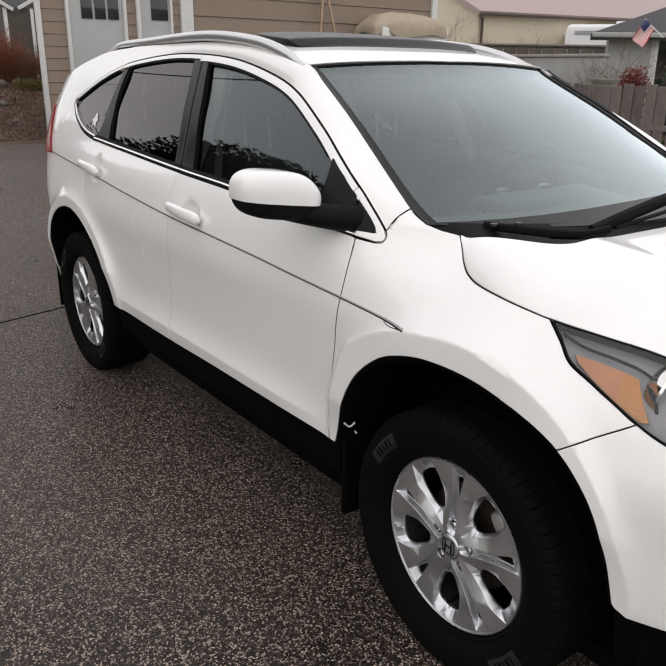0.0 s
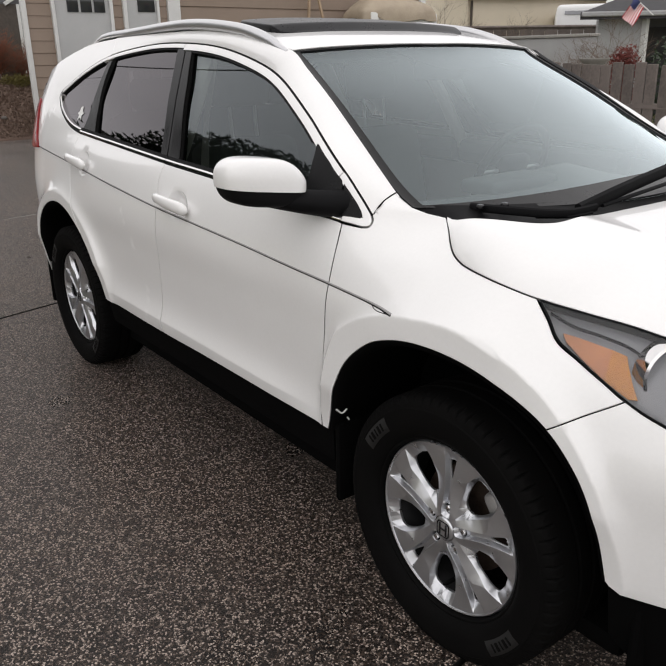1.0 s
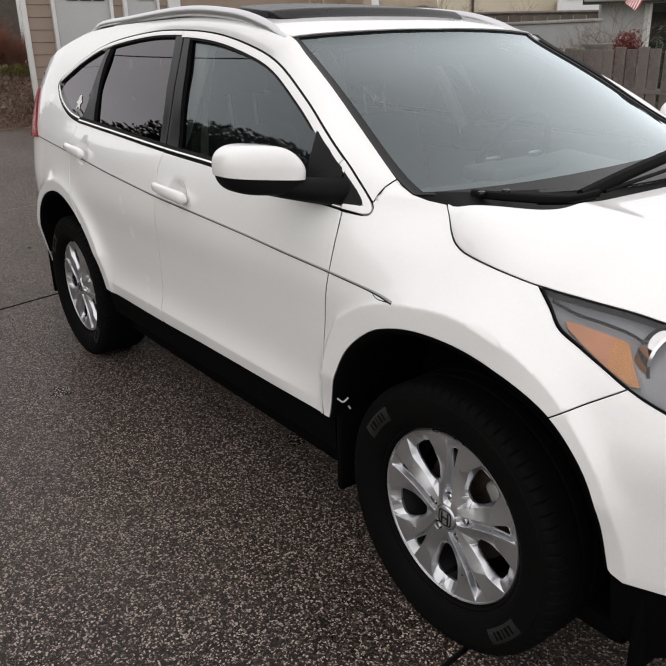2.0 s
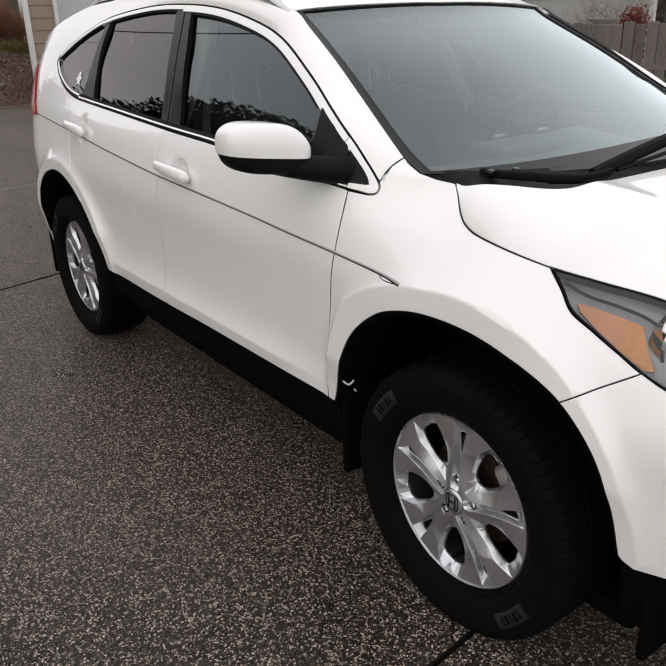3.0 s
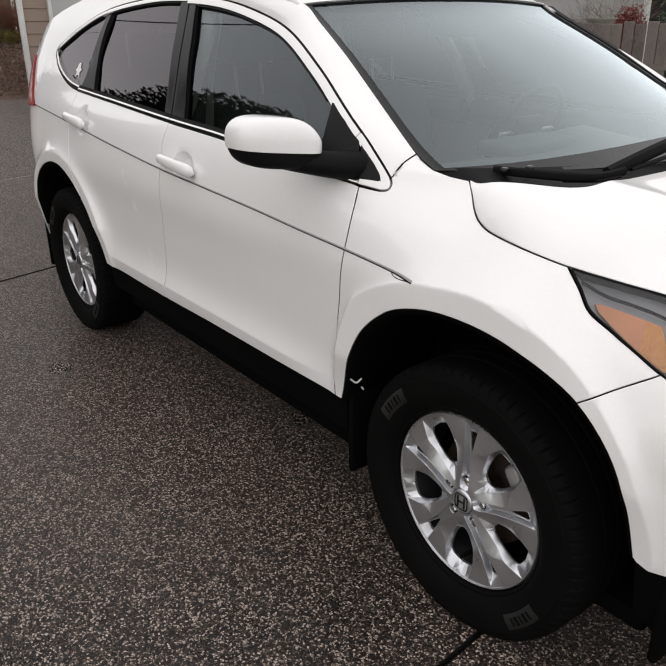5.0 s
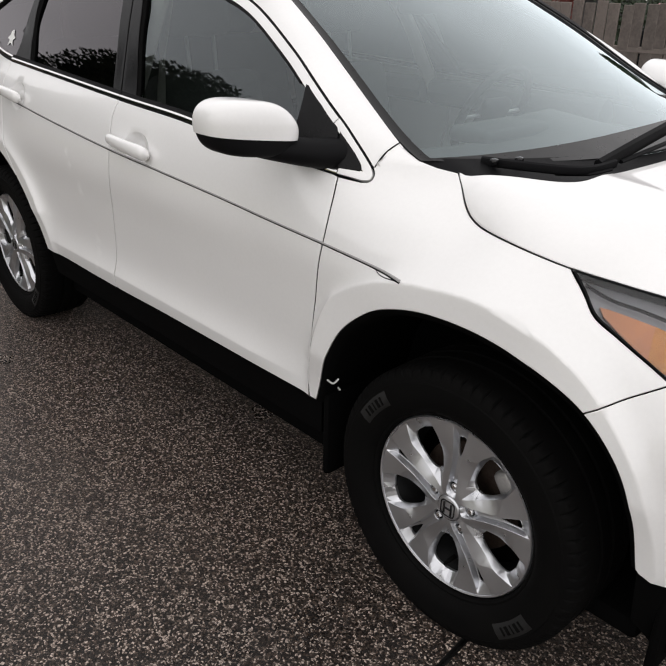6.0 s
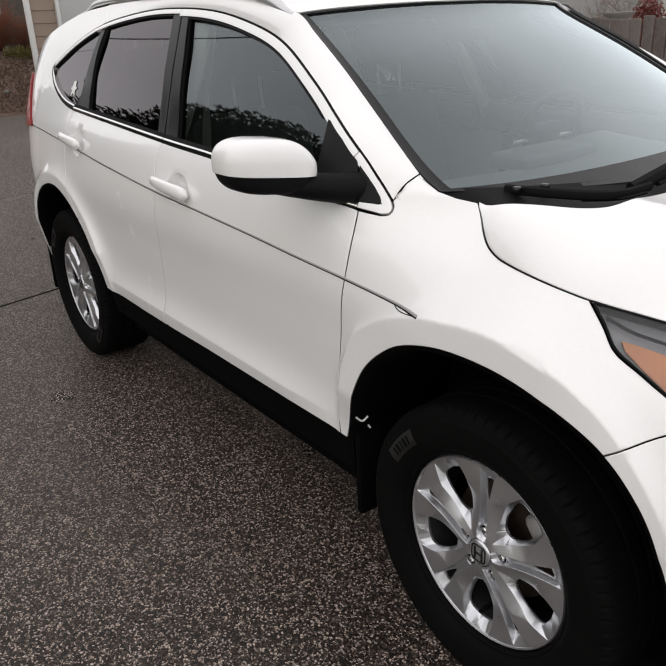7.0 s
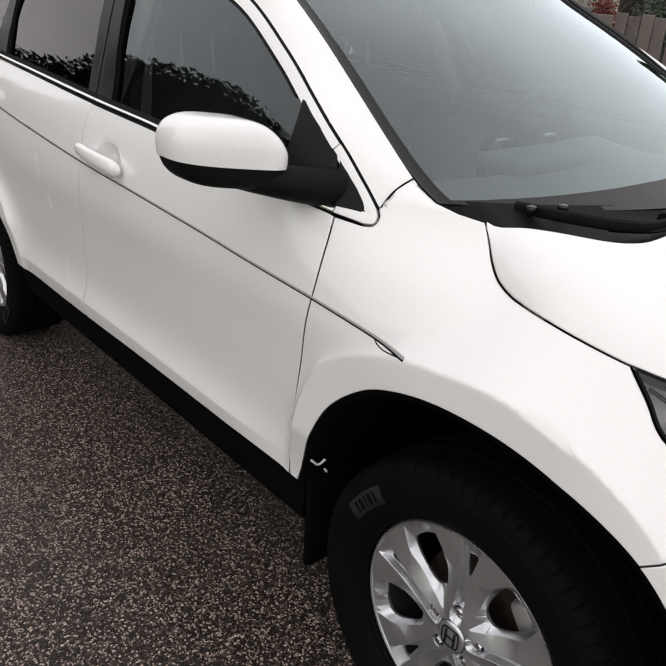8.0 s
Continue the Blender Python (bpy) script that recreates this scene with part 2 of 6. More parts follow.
def loop(*paths):
    """One closed outline from paths laid end to end."""
    pts = []
    for p in paths:
        for v in p:
            if not pts or np.linalg.norm(np.subtract(v, pts[-1])) > .003:
                pts.append(np.array(v, float))
    if np.linalg.norm(pts[0] - pts[-1]) < .003:
        pts.pop()
    return np.array(pts)


def area_of(p):
    return .5 * np.sum(p[:, 0] * np.roll(p[:, 1], -1) - np.roll(p[:, 0], -1) * p[:, 1])


def inset(p, d):
    """A counter-clockwise outline moved inwards by d."""
    a, b = p - np.roll(p, 1, 0), np.roll(p, -1, 0) - p
    na = np.stack([-a[:, 1], a[:, 0]], 1) / np.maximum(np.linalg.norm(a, axis=1), 1e-9)[:, None]
    nb = np.stack([-b[:, 1], b[:, 0]], 1) / np.maximum(np.linalg.norm(b, axis=1), 1e-9)[:, None]
    m = na + nb
    m /= np.maximum((m * m).sum(1), .7)[:, None]
    return p + 2 * d * m


def inside(p, q):
    """Which points q lie inside the outline p, and how far each is from it."""
    a, b = p, np.roll(p, -1, 0)
    x, y = q[:, :1], q[:, 1:]
    cross = (a[:, 1] > y) != (b[:, 1] > y)
    with np.errstate(divide="ignore", invalid="ignore"):
        at = (b[:, 0] - a[:, 0]) * (y - a[:, 1]) / (b[:, 1] - a[:, 1]) + a[:, 0]
    within = (cross & (x < at)).sum(1) % 2 == 1
    e = b - a
    t = np.clip(((x - a[:, 0]) * e[:, 0] + (y - a[:, 1]) * e[:, 1]) / np.maximum((e * e).sum(1), 1e-12), 0, 1)
    far = np.hypot(x - a[:, 0] - t * e[:, 0], y - a[:, 1] - t * e[:, 1]).min(1)
    return within, far


def normals_at(chart, p, e=.004):
    """Outward unit normals of a chart at the points p."""
    du = chart(p[:, 0] + e, p[:, 1]) - chart(p[:, 0] - e, p[:, 1])
    dv = chart(p[:, 0], p[:, 1] + e) - chart(p[:, 0], p[:, 1] - e)
    n = np.cross(du, dv)
    n /= np.maximum(np.linalg.norm(n, axis=1), 1e-12)[:, None]
    at = chart(p[:, 0], p[:, 1])
    mid = np.stack([np.clip(at[:, 0], -2.5, -.1), 0 * at[:, 0], 0 * at[:, 0] + .8], 1)
    return n * np.where(((at - mid) * n).sum(1) < 0, -1, 1)[:, None]


def panel(name, outline, chart, mat, gap=.0011, lift=0.0, depth=.016, grid=.03, edge=.0022, creases=()):
    """A sheet on a chart, trimmed to an outline, with rounded-over edges that turn inwards."""
    p = np.array(outline, float)
    if area_of(p) < 0:
        p = p[::-1]
    outer, inner = inset(p, gap), inset(p, gap + edge)
    lo, hi = inner.min(0), inner.max(0)
    gx, gy = np.meshgrid(np.arange(lo[0], hi[0], grid), np.arange(lo[1], hi[1], grid), indexing="ij")
    q = np.stack([gx.ravel(), gy.ravel()], 1)
    q[:, 0] += np.where((np.arange(len(q)) % 2) == 0, 0, grid * .3)
    ok, far = inside(inner, q)
    q = q[ok & (far > grid * .45)]
    pts, edges = [Vector(v) for v in inner], [(i, (i + 1) % len(inner)) for i in range(len(inner))]
    for line in creases:
        ok, far = inside(inner, line)
        line = line[ok & (far > .004)]
        if len(line) < 2:
            continue
        k = len(pts)
        pts += [Vector(v) for v in line]
        edges += [(k + i, k + i + 1) for i in range(len(line) - 1) if np.linalg.norm(line[i + 1] - line[i]) < .05]
        near = np.hypot(q[:, :1] - line[:, 0], q[:, 1:] - line[:, 1]).min(1)
        q = q[near > .005]
    vs, _, fs, *_ = delaunay_2d_cdt(pts + [Vector(v) for v in q], edges, [], 1, 1e-6)
    v2 = np.array([tuple(v) for v in vs])
    tris = [f for f in fs if len(f) == 3]
    n0 = normals_at(chart, v2)
    top = chart(v2[:, 0], v2[:, 1]) + n0 * lift
    verts, norms, faces = list(top), list(n0), [tuple(f) for f in tris]

    def rim(ring_in, ring_out):
        k, m = len(verts), len(ring_in)
        ni, no = normals_at(chart, ring_in), normals_at(chart, ring_out)
        pi = chart(ring_in[:, 0], ring_in[:, 1]) + ni * lift
        po = chart(ring_out[:, 0], ring_out[:, 1]) + no * (lift - edge * .7)
        pd = chart(ring_out[:, 0], ring_out[:, 1]) + no * (lift - depth)
        out = po - pi
        out /= np.maximum(np.linalg.norm(out, axis=1), 1e-9)[:, None]
        tilt = no + out
        tilt /= np.linalg.norm(tilt, axis=1)[:, None]
        verts.extend(pi), verts.extend(po), verts.extend(po), verts.extend(pd)
        norms.extend(ni), norms.extend(tilt), norms.extend(out), norms.extend(out)
        for i in range(m):
            j = (i + 1) % m
            faces.append((k + i, k + m + i, k + m + j, k + j))
            faces.append((k + 2 * m + i, k + 3 * m + i, k + 3 * m + j, k + 2 * m + j))

    rim(inner, outer)
    va = np.array(verts)
    fixed = []
    for f in faces:
        g = np.cross(va[f[1]] - va[f[0]], va[f[2]] - va[f[0]])
        fixed.append(f if g @ (norms[f[0]] + norms[f[1]] + norms[f[2]]) > 0 else f[::-1])
    return mesh_object(name, verts, fixed, mat, norms)


def ribbon(name, line, d0, d1, chart, mat, lift=.003, depth=.01, rows=3):
    """A strip beside a line on a chart, from d0 to d1 to the line's left, gently crowned."""
    p = np.array(line, float)
    t = np.gradient(p, axis=0)
    side_way = np.stack([-t[:, 1], t[:, 0]], 1) / np.maximum(np.linalg.norm(t, axis=1), 1e-9)[:, None]
    verts, faces, k = [], [], len(p)
    lifts = [-depth] + [lift * (1 - .5 * (2 * i / rows - 1) ** 4) for i in range(rows + 1)] + [-depth]
    offs = [d0] + [d0 + (d1 - d0) * i / rows for i in range(rows + 1)] + [d1]
    for o, h in zip(offs, lifts):
        q = p + side_way * o
        verts.extend(chart(q[:, 0], q[:, 1]) + normals_at(chart, q) * h)
    for r in range(len(offs) - 1):
        for i in range(k - 1):
            faces.append((r * k + i, r * k + i + 1, (r + 1) * k + i + 1, (r + 1) * k + i))
    m = len(offs)
    faces += [tuple(r * k for r in range(m)), tuple(r * k + k - 1 for r in range(m))]
    bm = bmesh.new()
    bv = [bm.verts.new(v) for v in verts]
    for f in faces:
        bm.faces.new([bv[i] for i in f])
    me = from_bm(name, bm, mat)
    me.set_sharp_from_angle(angle=radians(50))
    return me


def sweep(name, pts, radius, mat, sides=8, flat=1.0, up=(0, 0, 1), taper=None, closed=False):
    """A rounded bar along pts; flat squeezes it across up; taper gives a factor along its length."""
    p = [Vector(v) for v in pts]
    bm, rings = bmesh.new(), []
    for i, v in enumerate(p):
        t = (p[(i + 1) % len(p)] - p[i - 1]) if closed else (p[min(i + 1, len(p) - 1)] - p[max(i - 1, 0)])
        t.normalize()
        s = t.cross(Vector(up))
        s = s.normalized() if s.length > 1e-6 else t.orthogonal().normalized()
        u = s.cross(t).normalized()
        r = radius * (taper(i / (len(p) - 1)) if taper else 1)
        rings.append([bm.verts.new(v + s * r * math.cos(a) + u * r * flat * math.sin(a)) for a in np.arange(sides) * 2 * math.pi / sides])
    for i in range(len(rings) if closed else len(rings) - 1):
        a, b = rings[i], rings[(i + 1) % len(rings)]
        for j in range(sides):
            bm.faces.new((a[j], a[(j + 1) % sides], b[(j + 1) % sides], b[j]))
    if not closed:
        bm.faces.new(rings[0][::-1]), bm.faces.new(rings[-1])
    return from_bm(name, bm, mat)


def rounded_box(bm, size, at, r=.02, seg=3, turn=None):
    """Adds a bevelled box to bm."""
    made = bmesh.ops.create_cube(bm, size=1)["verts"]
    bmesh.ops.scale(bm, vec=size, verts=made)
    es = list({e for v in made for e in v.link_edges})
    got = bmesh.ops.bevel(bm, geom=es, offset=r, segments=seg, affect="EDGES", profile=.5)
    vs = list({v for f in got["faces"] for v in f.verts} | {v for v in made if v.is_valid})
    m = Matrix.Translation(at) @ (turn.to_4x4() if turn is not None else Matrix())
    bmesh.ops.transform(bm, matrix=m, verts=vs)
    return vs


def box_mesh(name, size, at, mat, r=.01, seg=2, turn=None):
    bm = bmesh.new()
    rounded_box(bm, size, at, r, seg, turn)
    return from_bm(name, bm, mat)


def lathe(name, profile, mat, seg=96, dip=None):
    """Turns a profile of (radius, y) about the y axis; dip(i, r, y) moves the radius at a segment."""
    verts, faces, k = [], [], len(profile)
    for i in range(seg):
        a = 2 * math.pi * i / seg
        for r, y in profile:
            rr = r + (dip(i, r, y) if dip else 0)
            verts.append((rr * math.cos(a), y, rr * math.sin(a)))
    for i in range(seg):
        j = (i + 1) % seg
        for n in range(k - 1):
            faces.append((i * k + n, i * k + n + 1, j * k + n + 1, j * k + n))
    bm = bmesh.new()
    bv = [bm.verts.new(v) for v in verts]
    for f in faces:
        bm.faces.new([bv[q] for q in f])
    return from_bm(name, bm, mat)


# ---- the car's body surface ----
ZK = np.array([.20, .45, .58, .75, .90, 1.00, 1.10, 1.16, 1.30, 1.45, 1.60])
STATIONS = [
    (-2.90, (.80, .838, .848, .857, .860, .845, .824, .803, .748, .675, .57)),
    (-2.00, (.82, .868, .864, .878, .892, .880, .850, .815, .745, .665, .56)),
    (-1.20, (.82, .870, .864, .878, .893, .882, .848, .812, .738, .645, .54)),
    (-.45, (.82, .870, .868, .880, .888, .866, .818, .788, .705, .60, .46)),
    (-.17, (.82, .868, .870, .882, .885, .825, .715, .67, .60, .53, .45)),
    (.18, (.82, .860, .868, .876, .838, .750, .62, .58, .50, .43, .35)),
]
XK = np.array([s[0] for s in STATIONS]); WT = np.array([s[1] for s in STATIONS])

def cubic(xk, yk, x):
    """A smooth curve through (xk, yk), along the first axis of yk."""
    x = np.clip(x, xk[0], xk[-1])
    d = np.diff(xk); s = np.diff(yk, axis=0) / d.reshape((-1,) + (1,) * (yk.ndim - 1))
    m = np.concatenate([s[:1], (s[:-1] * d[1:].reshape((-1,) + (1,) * (yk.ndim - 1)) + s[1:] * d[:-1].reshape((-1,) + (1,) * (yk.ndim - 1))) / (d[:-1] + d[1:]).reshape((-1,) + (1,) * (yk.ndim - 1)), s[-1:]])
    i = np.clip(np.searchsorted(xk, x) - 1, 0, len(d) - 1)
    t = ((x - xk[i]) / d[i]).reshape(x.shape + (1,) * (yk.ndim - 1)); h = d[i].reshape(t.shape)
    return (2*t**3-3*t**2+1)*yk[i] + (t**3-2*t**2+t)*h*m[i] + (3*t**2-2*t**3)*yk[i+1] + (t**3-t**2)*h*m[i+1]

def base(x, z):
    """Half width of the body at x, z (flat arrays)."""
    cols = cubic(XK, WT, x)             # n x 11
    zz = np.clip(z, ZK[0], ZK[-1]); d = np.diff(ZK)
    s = np.diff(cols, axis=1) / d
    m = np.concatenate([s[:, :1], (s[:, :-1]*d[1:] + s[:, 1:]*d[:-1])/(d[1:]+d[:-1]), s[:, -1:]], 1)
    i = np.clip(np.searchsorted(ZK, zz)-1, 0, len(d)-1); t = (zz-ZK[i])/d[i]; h = d[i]; n = np.arange(len(zz))
    return (2*t**3-3*t**2+1)*cols[n,i] + (t**3-2*t**2+t)*h*m[n,i] + (3*t**2-2*t**3)*cols[n,i+1] + (t**3-t**2)*h*m[n,i+1]

def flare(x, z):
    out = np.zeros_like(x)
    for a, c, lim, top, fall in ((.449, (.03, .40), .072, .902, 1.15), (.447, (-2.585, .40), .055, .896, .95)):
        r = np.hypot(x-c[0], z-c[1]) - a - .045*np.clip((c[0]-x-.1)/.3, 0, 1)*np.clip((z-.6)/.2, 0, 1)*(c[0] > -1)
        out = np.maximum(out, top - .25*np.maximum(.62-z, 0) - fall*np.maximum(r-lim, 0))
    return out

def smax(a, b, k=.010):
    return .5*(a+b+np.sqrt((a-b)**2+k*k))

NOSE0, TAIL0 = .18, -2.90
PILLAR_Z, PILLAR_U = (1.10, 1.144, 1.20, 1.28, 1.348, 1.436, 1.488, 1.532), (-.354, -.408, -.480, -.600, -.730, -.965, -1.18, -1.44)
def girdle(u, z):
    """The skin all round the car: u runs along the side and bends round nose and tail; z is the height."""
    u = np.asarray(u, float); z = np.asarray(z, float)
    x = np.clip(u, TAIL0, NOSE0)
    w = base(x, z); f = flare(u, z)
    lip = np.where(z > .508, np.exp(-np.maximum(z-.508, 0)/.045), np.clip(1-(.508-z)/.055, -.6, 1))*np.clip((u+2.15)/.12, 0, 1)*np.clip((-.50-u)/.25, 0, 1)
    w = w + .011*lip
    w = np.where(f > .5, smax(w, np.minimum(f, w+.06), np.where(u > -1.3, .018, .040)), w)
    turn = u - np.interp(z, PILLAR_Z, PILLAR_U)
    w = w - 1.2*.5*(turn-.012+np.sqrt((turn-.012)**2+.0002))*np.clip((z-1.12)/.10, 0, 1)*np.clip((1.23-z)/.06, 0, 1)*(u > -.7)
    taper = (base(np.full_like(z, .18), z) - base(np.full_like(z, .13), z))/.05*np.clip((z-.60)/.2, 0, 1)*.8
    th = np.clip((u-NOSE0)/.9, 0, np.pi/2)
    a = np.interp(z, (.2, .45, .70, .85, .98, 1.1), (.66, .72, .72, .69, .58, .40))
    xn = NOSE0 + a*np.sin(th)**.92; wn = (w + taper*(xn-NOSE0))*np.cos(th)**.62
    tr = np.clip((TAIL0-u)/.9, 0, np.pi/2)
    b = np.interp(z, (.2, .5, .75, .95, 1.2, 1.45, 1.62), (.55, .69, .71, .68, .64, .57, .38))
    xr = TAIL0 - b*np.sin(tr)**.92; wr = w*np.cos(tr)**np.interp(z, (.9, 1.25), (.6, .33))
    X = np.where(u > NOSE0, xn, np.where(u < TAIL0, xr, u)); Wd = np.where(u > NOSE0, wn, np.where(u < TAIL0, wr, w))
    return np.stack([X, -Wd, z], -1)


# hollows behind the door handles: u, z
HANDLES = ((-1.318, 1.007), (-2.288, 1.060))
CUP_LINES = [np.stack([cu + .075 * k * np.cos(np.linspace(0, 2 * math.pi, 37)), cz + .050 * k * np.sin(np.linspace(0, 2 * math.pi, 37))], 1) for cu, cz in HANDLES for k in (1.04, .98, .92, .82, .68, .5, .3)]


def side_chart(side, hollow=True):
    """The girdle on the right (-1) or the left (+1)."""
    def chart(u, z):
        p = girdle(u, z)
        for cu, cz in HANDLES if hollow else ():
            s = np.hypot((np.asarray(u) - cu) / .075, (np.asarray(z) - cz) / .050)
            p[:, 1] += .020 * np.clip((1 - s) / .55, 0, 1) ** .75
        p[:, 1] *= -side
        return p
    return chart


def glass_chart(side):
    """The smooth curve of the door glass, which the body's swells don't follow."""
    def chart(u, z):
        u, z = np.asarray(u, float), np.asarray(z, float)
        w = 1.207 + .1132 * u - .0314 * z + .0032 * u * u - .0824 * u * z - .2496 * z * z
        return np.stack([u, side * w, z], -1)
    return chart


def roof_chart(x, y):
    x, w = np.asarray(x, float), np.abs(np.asarray(y, float))
    crown = np.interp(x, (-3.5, -3.2, -2.96, -2.8, -2.6, -2.2, -1.8, -1.5, -1.27, -1.1, -.905), (1.38, 1.475, 1.545, 1.588, 1.62, 1.638, 1.635, 1.615, 1.592, 1.565, 1.527))
    return np.stack([x, np.asarray(y, float), crown - .026 * (w / .56) ** 2.6], -1)


# the windshield's side edge: x, half width, height
WS_EDGE = smooth_path([(-.270, .722, 1.128), (-.342, .716, 1.156), (-.514, .675, 1.247), (-.644, .648, 1.324), (-.796, .615, 1.407), (-.927, .590, 1.472), (-1.0, .583, 1.514)], .006)


WS_FIT = [np.polyfit(np.linspace(0, 1, len(WS_EDGE)), WS_EDGE[:, i], 5) for i in range(3)]


def shield_chart(across, up):
    """The windshield: across -1..1 from side to side, up 0..1 from the scuttle to the roof."""
    up, across = np.clip(up, -.03, 1.03), np.asarray(across, float)
    e = np.stack([np.polyval(WS_FIT[0], up), -np.polyval(WS_FIT[1], up), np.polyval(WS_FIT[2], up)], -1)
    bow = 1 - np.abs(across) ** 2.2
    x = e[:, 0] + bow * (.050 + .215 * np.clip(1 - up, 0, 1.05) ** 2.2)
    z = e[:, 2] + bow * (.020 - .032 * np.clip(1 - up, 0, 1.05) ** 3)
    return np.stack([x, -e[:, 1] * across * -1, z], -1)


# lines of the side, as (u, z)
DLO_TOP = smooth_path([(-2.832, 1.360), (-2.616, 1.452), (-2.390, 1.516), (-2.022, 1.552), (-1.716, 1.552), (-1.440, 1.532), (-1.182, 1.488),
                       (-.972, 1.434), (-.748, 1.345), (-.612, 1.276), (-.486, 1.200), (-.408, 1.142), (-.362, 1.104)])
DLO_NOSE = smooth_path([(-.362, 1.104), (-.350, 1.088), (-.352, 1.074), (-.372, 1.070)], .006)
BELT = smooth_path([(-.372, 1.070), (-.438, 1.076), (-.576, 1.088), (-1.086, 1.116), (-1.488, 1.132), (-2.010, 1.156), (-2.440, 1.176)])
DLO_TAIL = smooth_path([(-2.440, 1.176), (-2.544, 1.188), (-2.64, 1.209), (-2.736, 1.244), (-2.81, 1.285), (-2.858, 1.328), (-2.832, 1.360)], .015)
DOOR_FRONT = smooth_path([(-.436, 1.074), (-.424, 1.008), (-.424, .924), (-.446, .792), (-.470, .648), (-.480, .466)])
DOOR_MID = smooth_path([(-1.494, 1.132), (-1.497, 1.080), (-1.490, .988), (-1.498, .892), (-1.520, .784), (-1.555, .62), (-1.575, .454)])
DOOR_REAR = smooth_path([(-2.440, 1.176), (-2.462, 1.110), (-2.462, 1.04), (-2.43, .93), (-2.37, .83), (-2.31, .748)])
SILL = smooth_path([(-.46, .466), (-.654, .464), (-1.218, .459), (-1.584, .452), (-2.148, .456)], .03)
ARCH_F = smooth_path([(-.450, .466), (-.396, .606), (-.336, .716), (-.252, .792), (-.174, .830), (-.066, .853), (.072, .853), (.198, .828), (.330, .776),
                      (.420, .696), (.474, .596), (.498, .462)])
ARCH_R = smooth_path([(-2.148, .456), (-2.196, .608), (-2.298, .728), (-2.454, .822), (-2.610, .850), (-2.778, .814), (-2.904, .732), (-2.975, .610), (-3.01, .47)])
HOOD_LINE = smooth_path([(-.170, 1.114), (-.146, 1.091), (-.116, 1.065), (-.082, 1.044), (-.048, 1.0325), (-.010, 1.0265), (.054, 1.0195), (.12, 1.012), (.186, 1.004)], .008)
LAMP_LOW = smooth_path([(.186, 1.004), (.240, .968), (.288, .932), (.360, .904), (.426, .880), (.486, .856), (.564, .832), (.72, .798), (.92, .785)], .015)
LAMP_TOP = smooth_path([(.186, 1.004), (.300, .989), (.432, .980), (.516, .972), (.74, .945), (.97, .89)], .015)
BUMPER_SEAM = smooth_path([(.330, .776), (.396, .812), (.486, .856)])
MOLDING = smooth_path([(-3.30, 1.10), (-2.940, 1.074), (-2.424, 1.043), (-1.890, 1.005), (-1.476, .977), (-1.212, .964), (-.858, .947), (-.630, .932), (-.420, .9195), (-.234, .9090), (-.150, .9040)], .025)


def edge_table():
    """The hood's side edge, as rows of x, half width, height."""
    line = np.vstack([HOOD_LINE, LAMP_TOP[1:]])
    p = girdle(line[:, 0], line[:, 1])
    p = p[np.argsort(p[:, 0])]
    return p[:, 0], -p[:, 1], p[:, 2]


HOOD_X, HOOD_W, HOOD_Z = edge_table()


def hood_chart(x, y):
    x, w = np.asarray(x, float), np.abs(np.asarray(y, float))
    crown = cubic(np.array((-.25, .02, .15, .3, .5, .7, .85)), np.array((1.128, 1.118, 1.102, 1.080, 1.043, .99, .935)), x)
    rim, low = np.interp(x, HOOD_X, HOOD_W), np.interp(x, HOOD_X, HOOD_Z)
    ridge = .006 * np.exp(-((w - .50 + .10 * (x + .1)) / .05) ** 2)
    return np.stack([x, np.asarray(y, float), crown - (crown - low) * (w / rim) ** np.interp(x, (-.1, .06, .3), (26, 14, 6)) + ridge], -1)


def flare_lines(a, c, lim, lag, steps=(-.010, -.003, .004, .011, .018)):
    """Lines along the outer edge of a wheel flare."""
    lines = []
    for d in steps:
        th = np.radians(np.arange(4, 177, 2.5))
        r = np.full_like(th, a + lim)
        for _ in range(4):
            x, z = c[0] + r * np.cos(th), c[1] + r * np.sin(th)
            r = a + lim + d + lag * np.clip((c[0] - x - .1) / .3, 0, 1) * np.clip((z - .6) / .2, 0, 1)
        lines.append(np.stack([c[0] + r * np.cos(th), c[1] + r * np.sin(th)], 1))
    return lines


LIP_LINES = [np.stack([np.arange(-2.2, -.45, .02), np.full(88, z)], 1) for z in (.490, .498, .504, .510, .518)]
FLARE_F, FLARE_R = flare_lines(.449, (.03, .40), .072, .045), flare_lines(.447, (-2.585, .40), .055, 0, (-.030, -.018, -.008, .001, .010, .020, .032, .046))


def between(line, a, b):
    """The stretch of a line whose u lies from a to b."""
    keep = (line[:, 0] >= min(a, b)) & (line[:, 0] <= max(a, b))
    return line[keep]


def stretch(line, a, b):
    """The same, with both ends cut to length."""
    u = np.unique(np.concatenate([line[:, 0], [a, b]]))
    u = u[(u >= min(a, b)) & (u <= max(a, b))]
    order = np.argsort(line[:, 0])
    out = np.stack([u, np.interp(u, line[order, 0], line[order, 1])], 1)
    return out if line[0, 0] < line[-1, 0] else out[::-1]


def rev(line):
    return line[::-1]


def to_plan(line):
    """The plan (x, y) of a line on the right side's girdle."""
    return girdle(line[:, 0], line[:, 1])[:, :2]


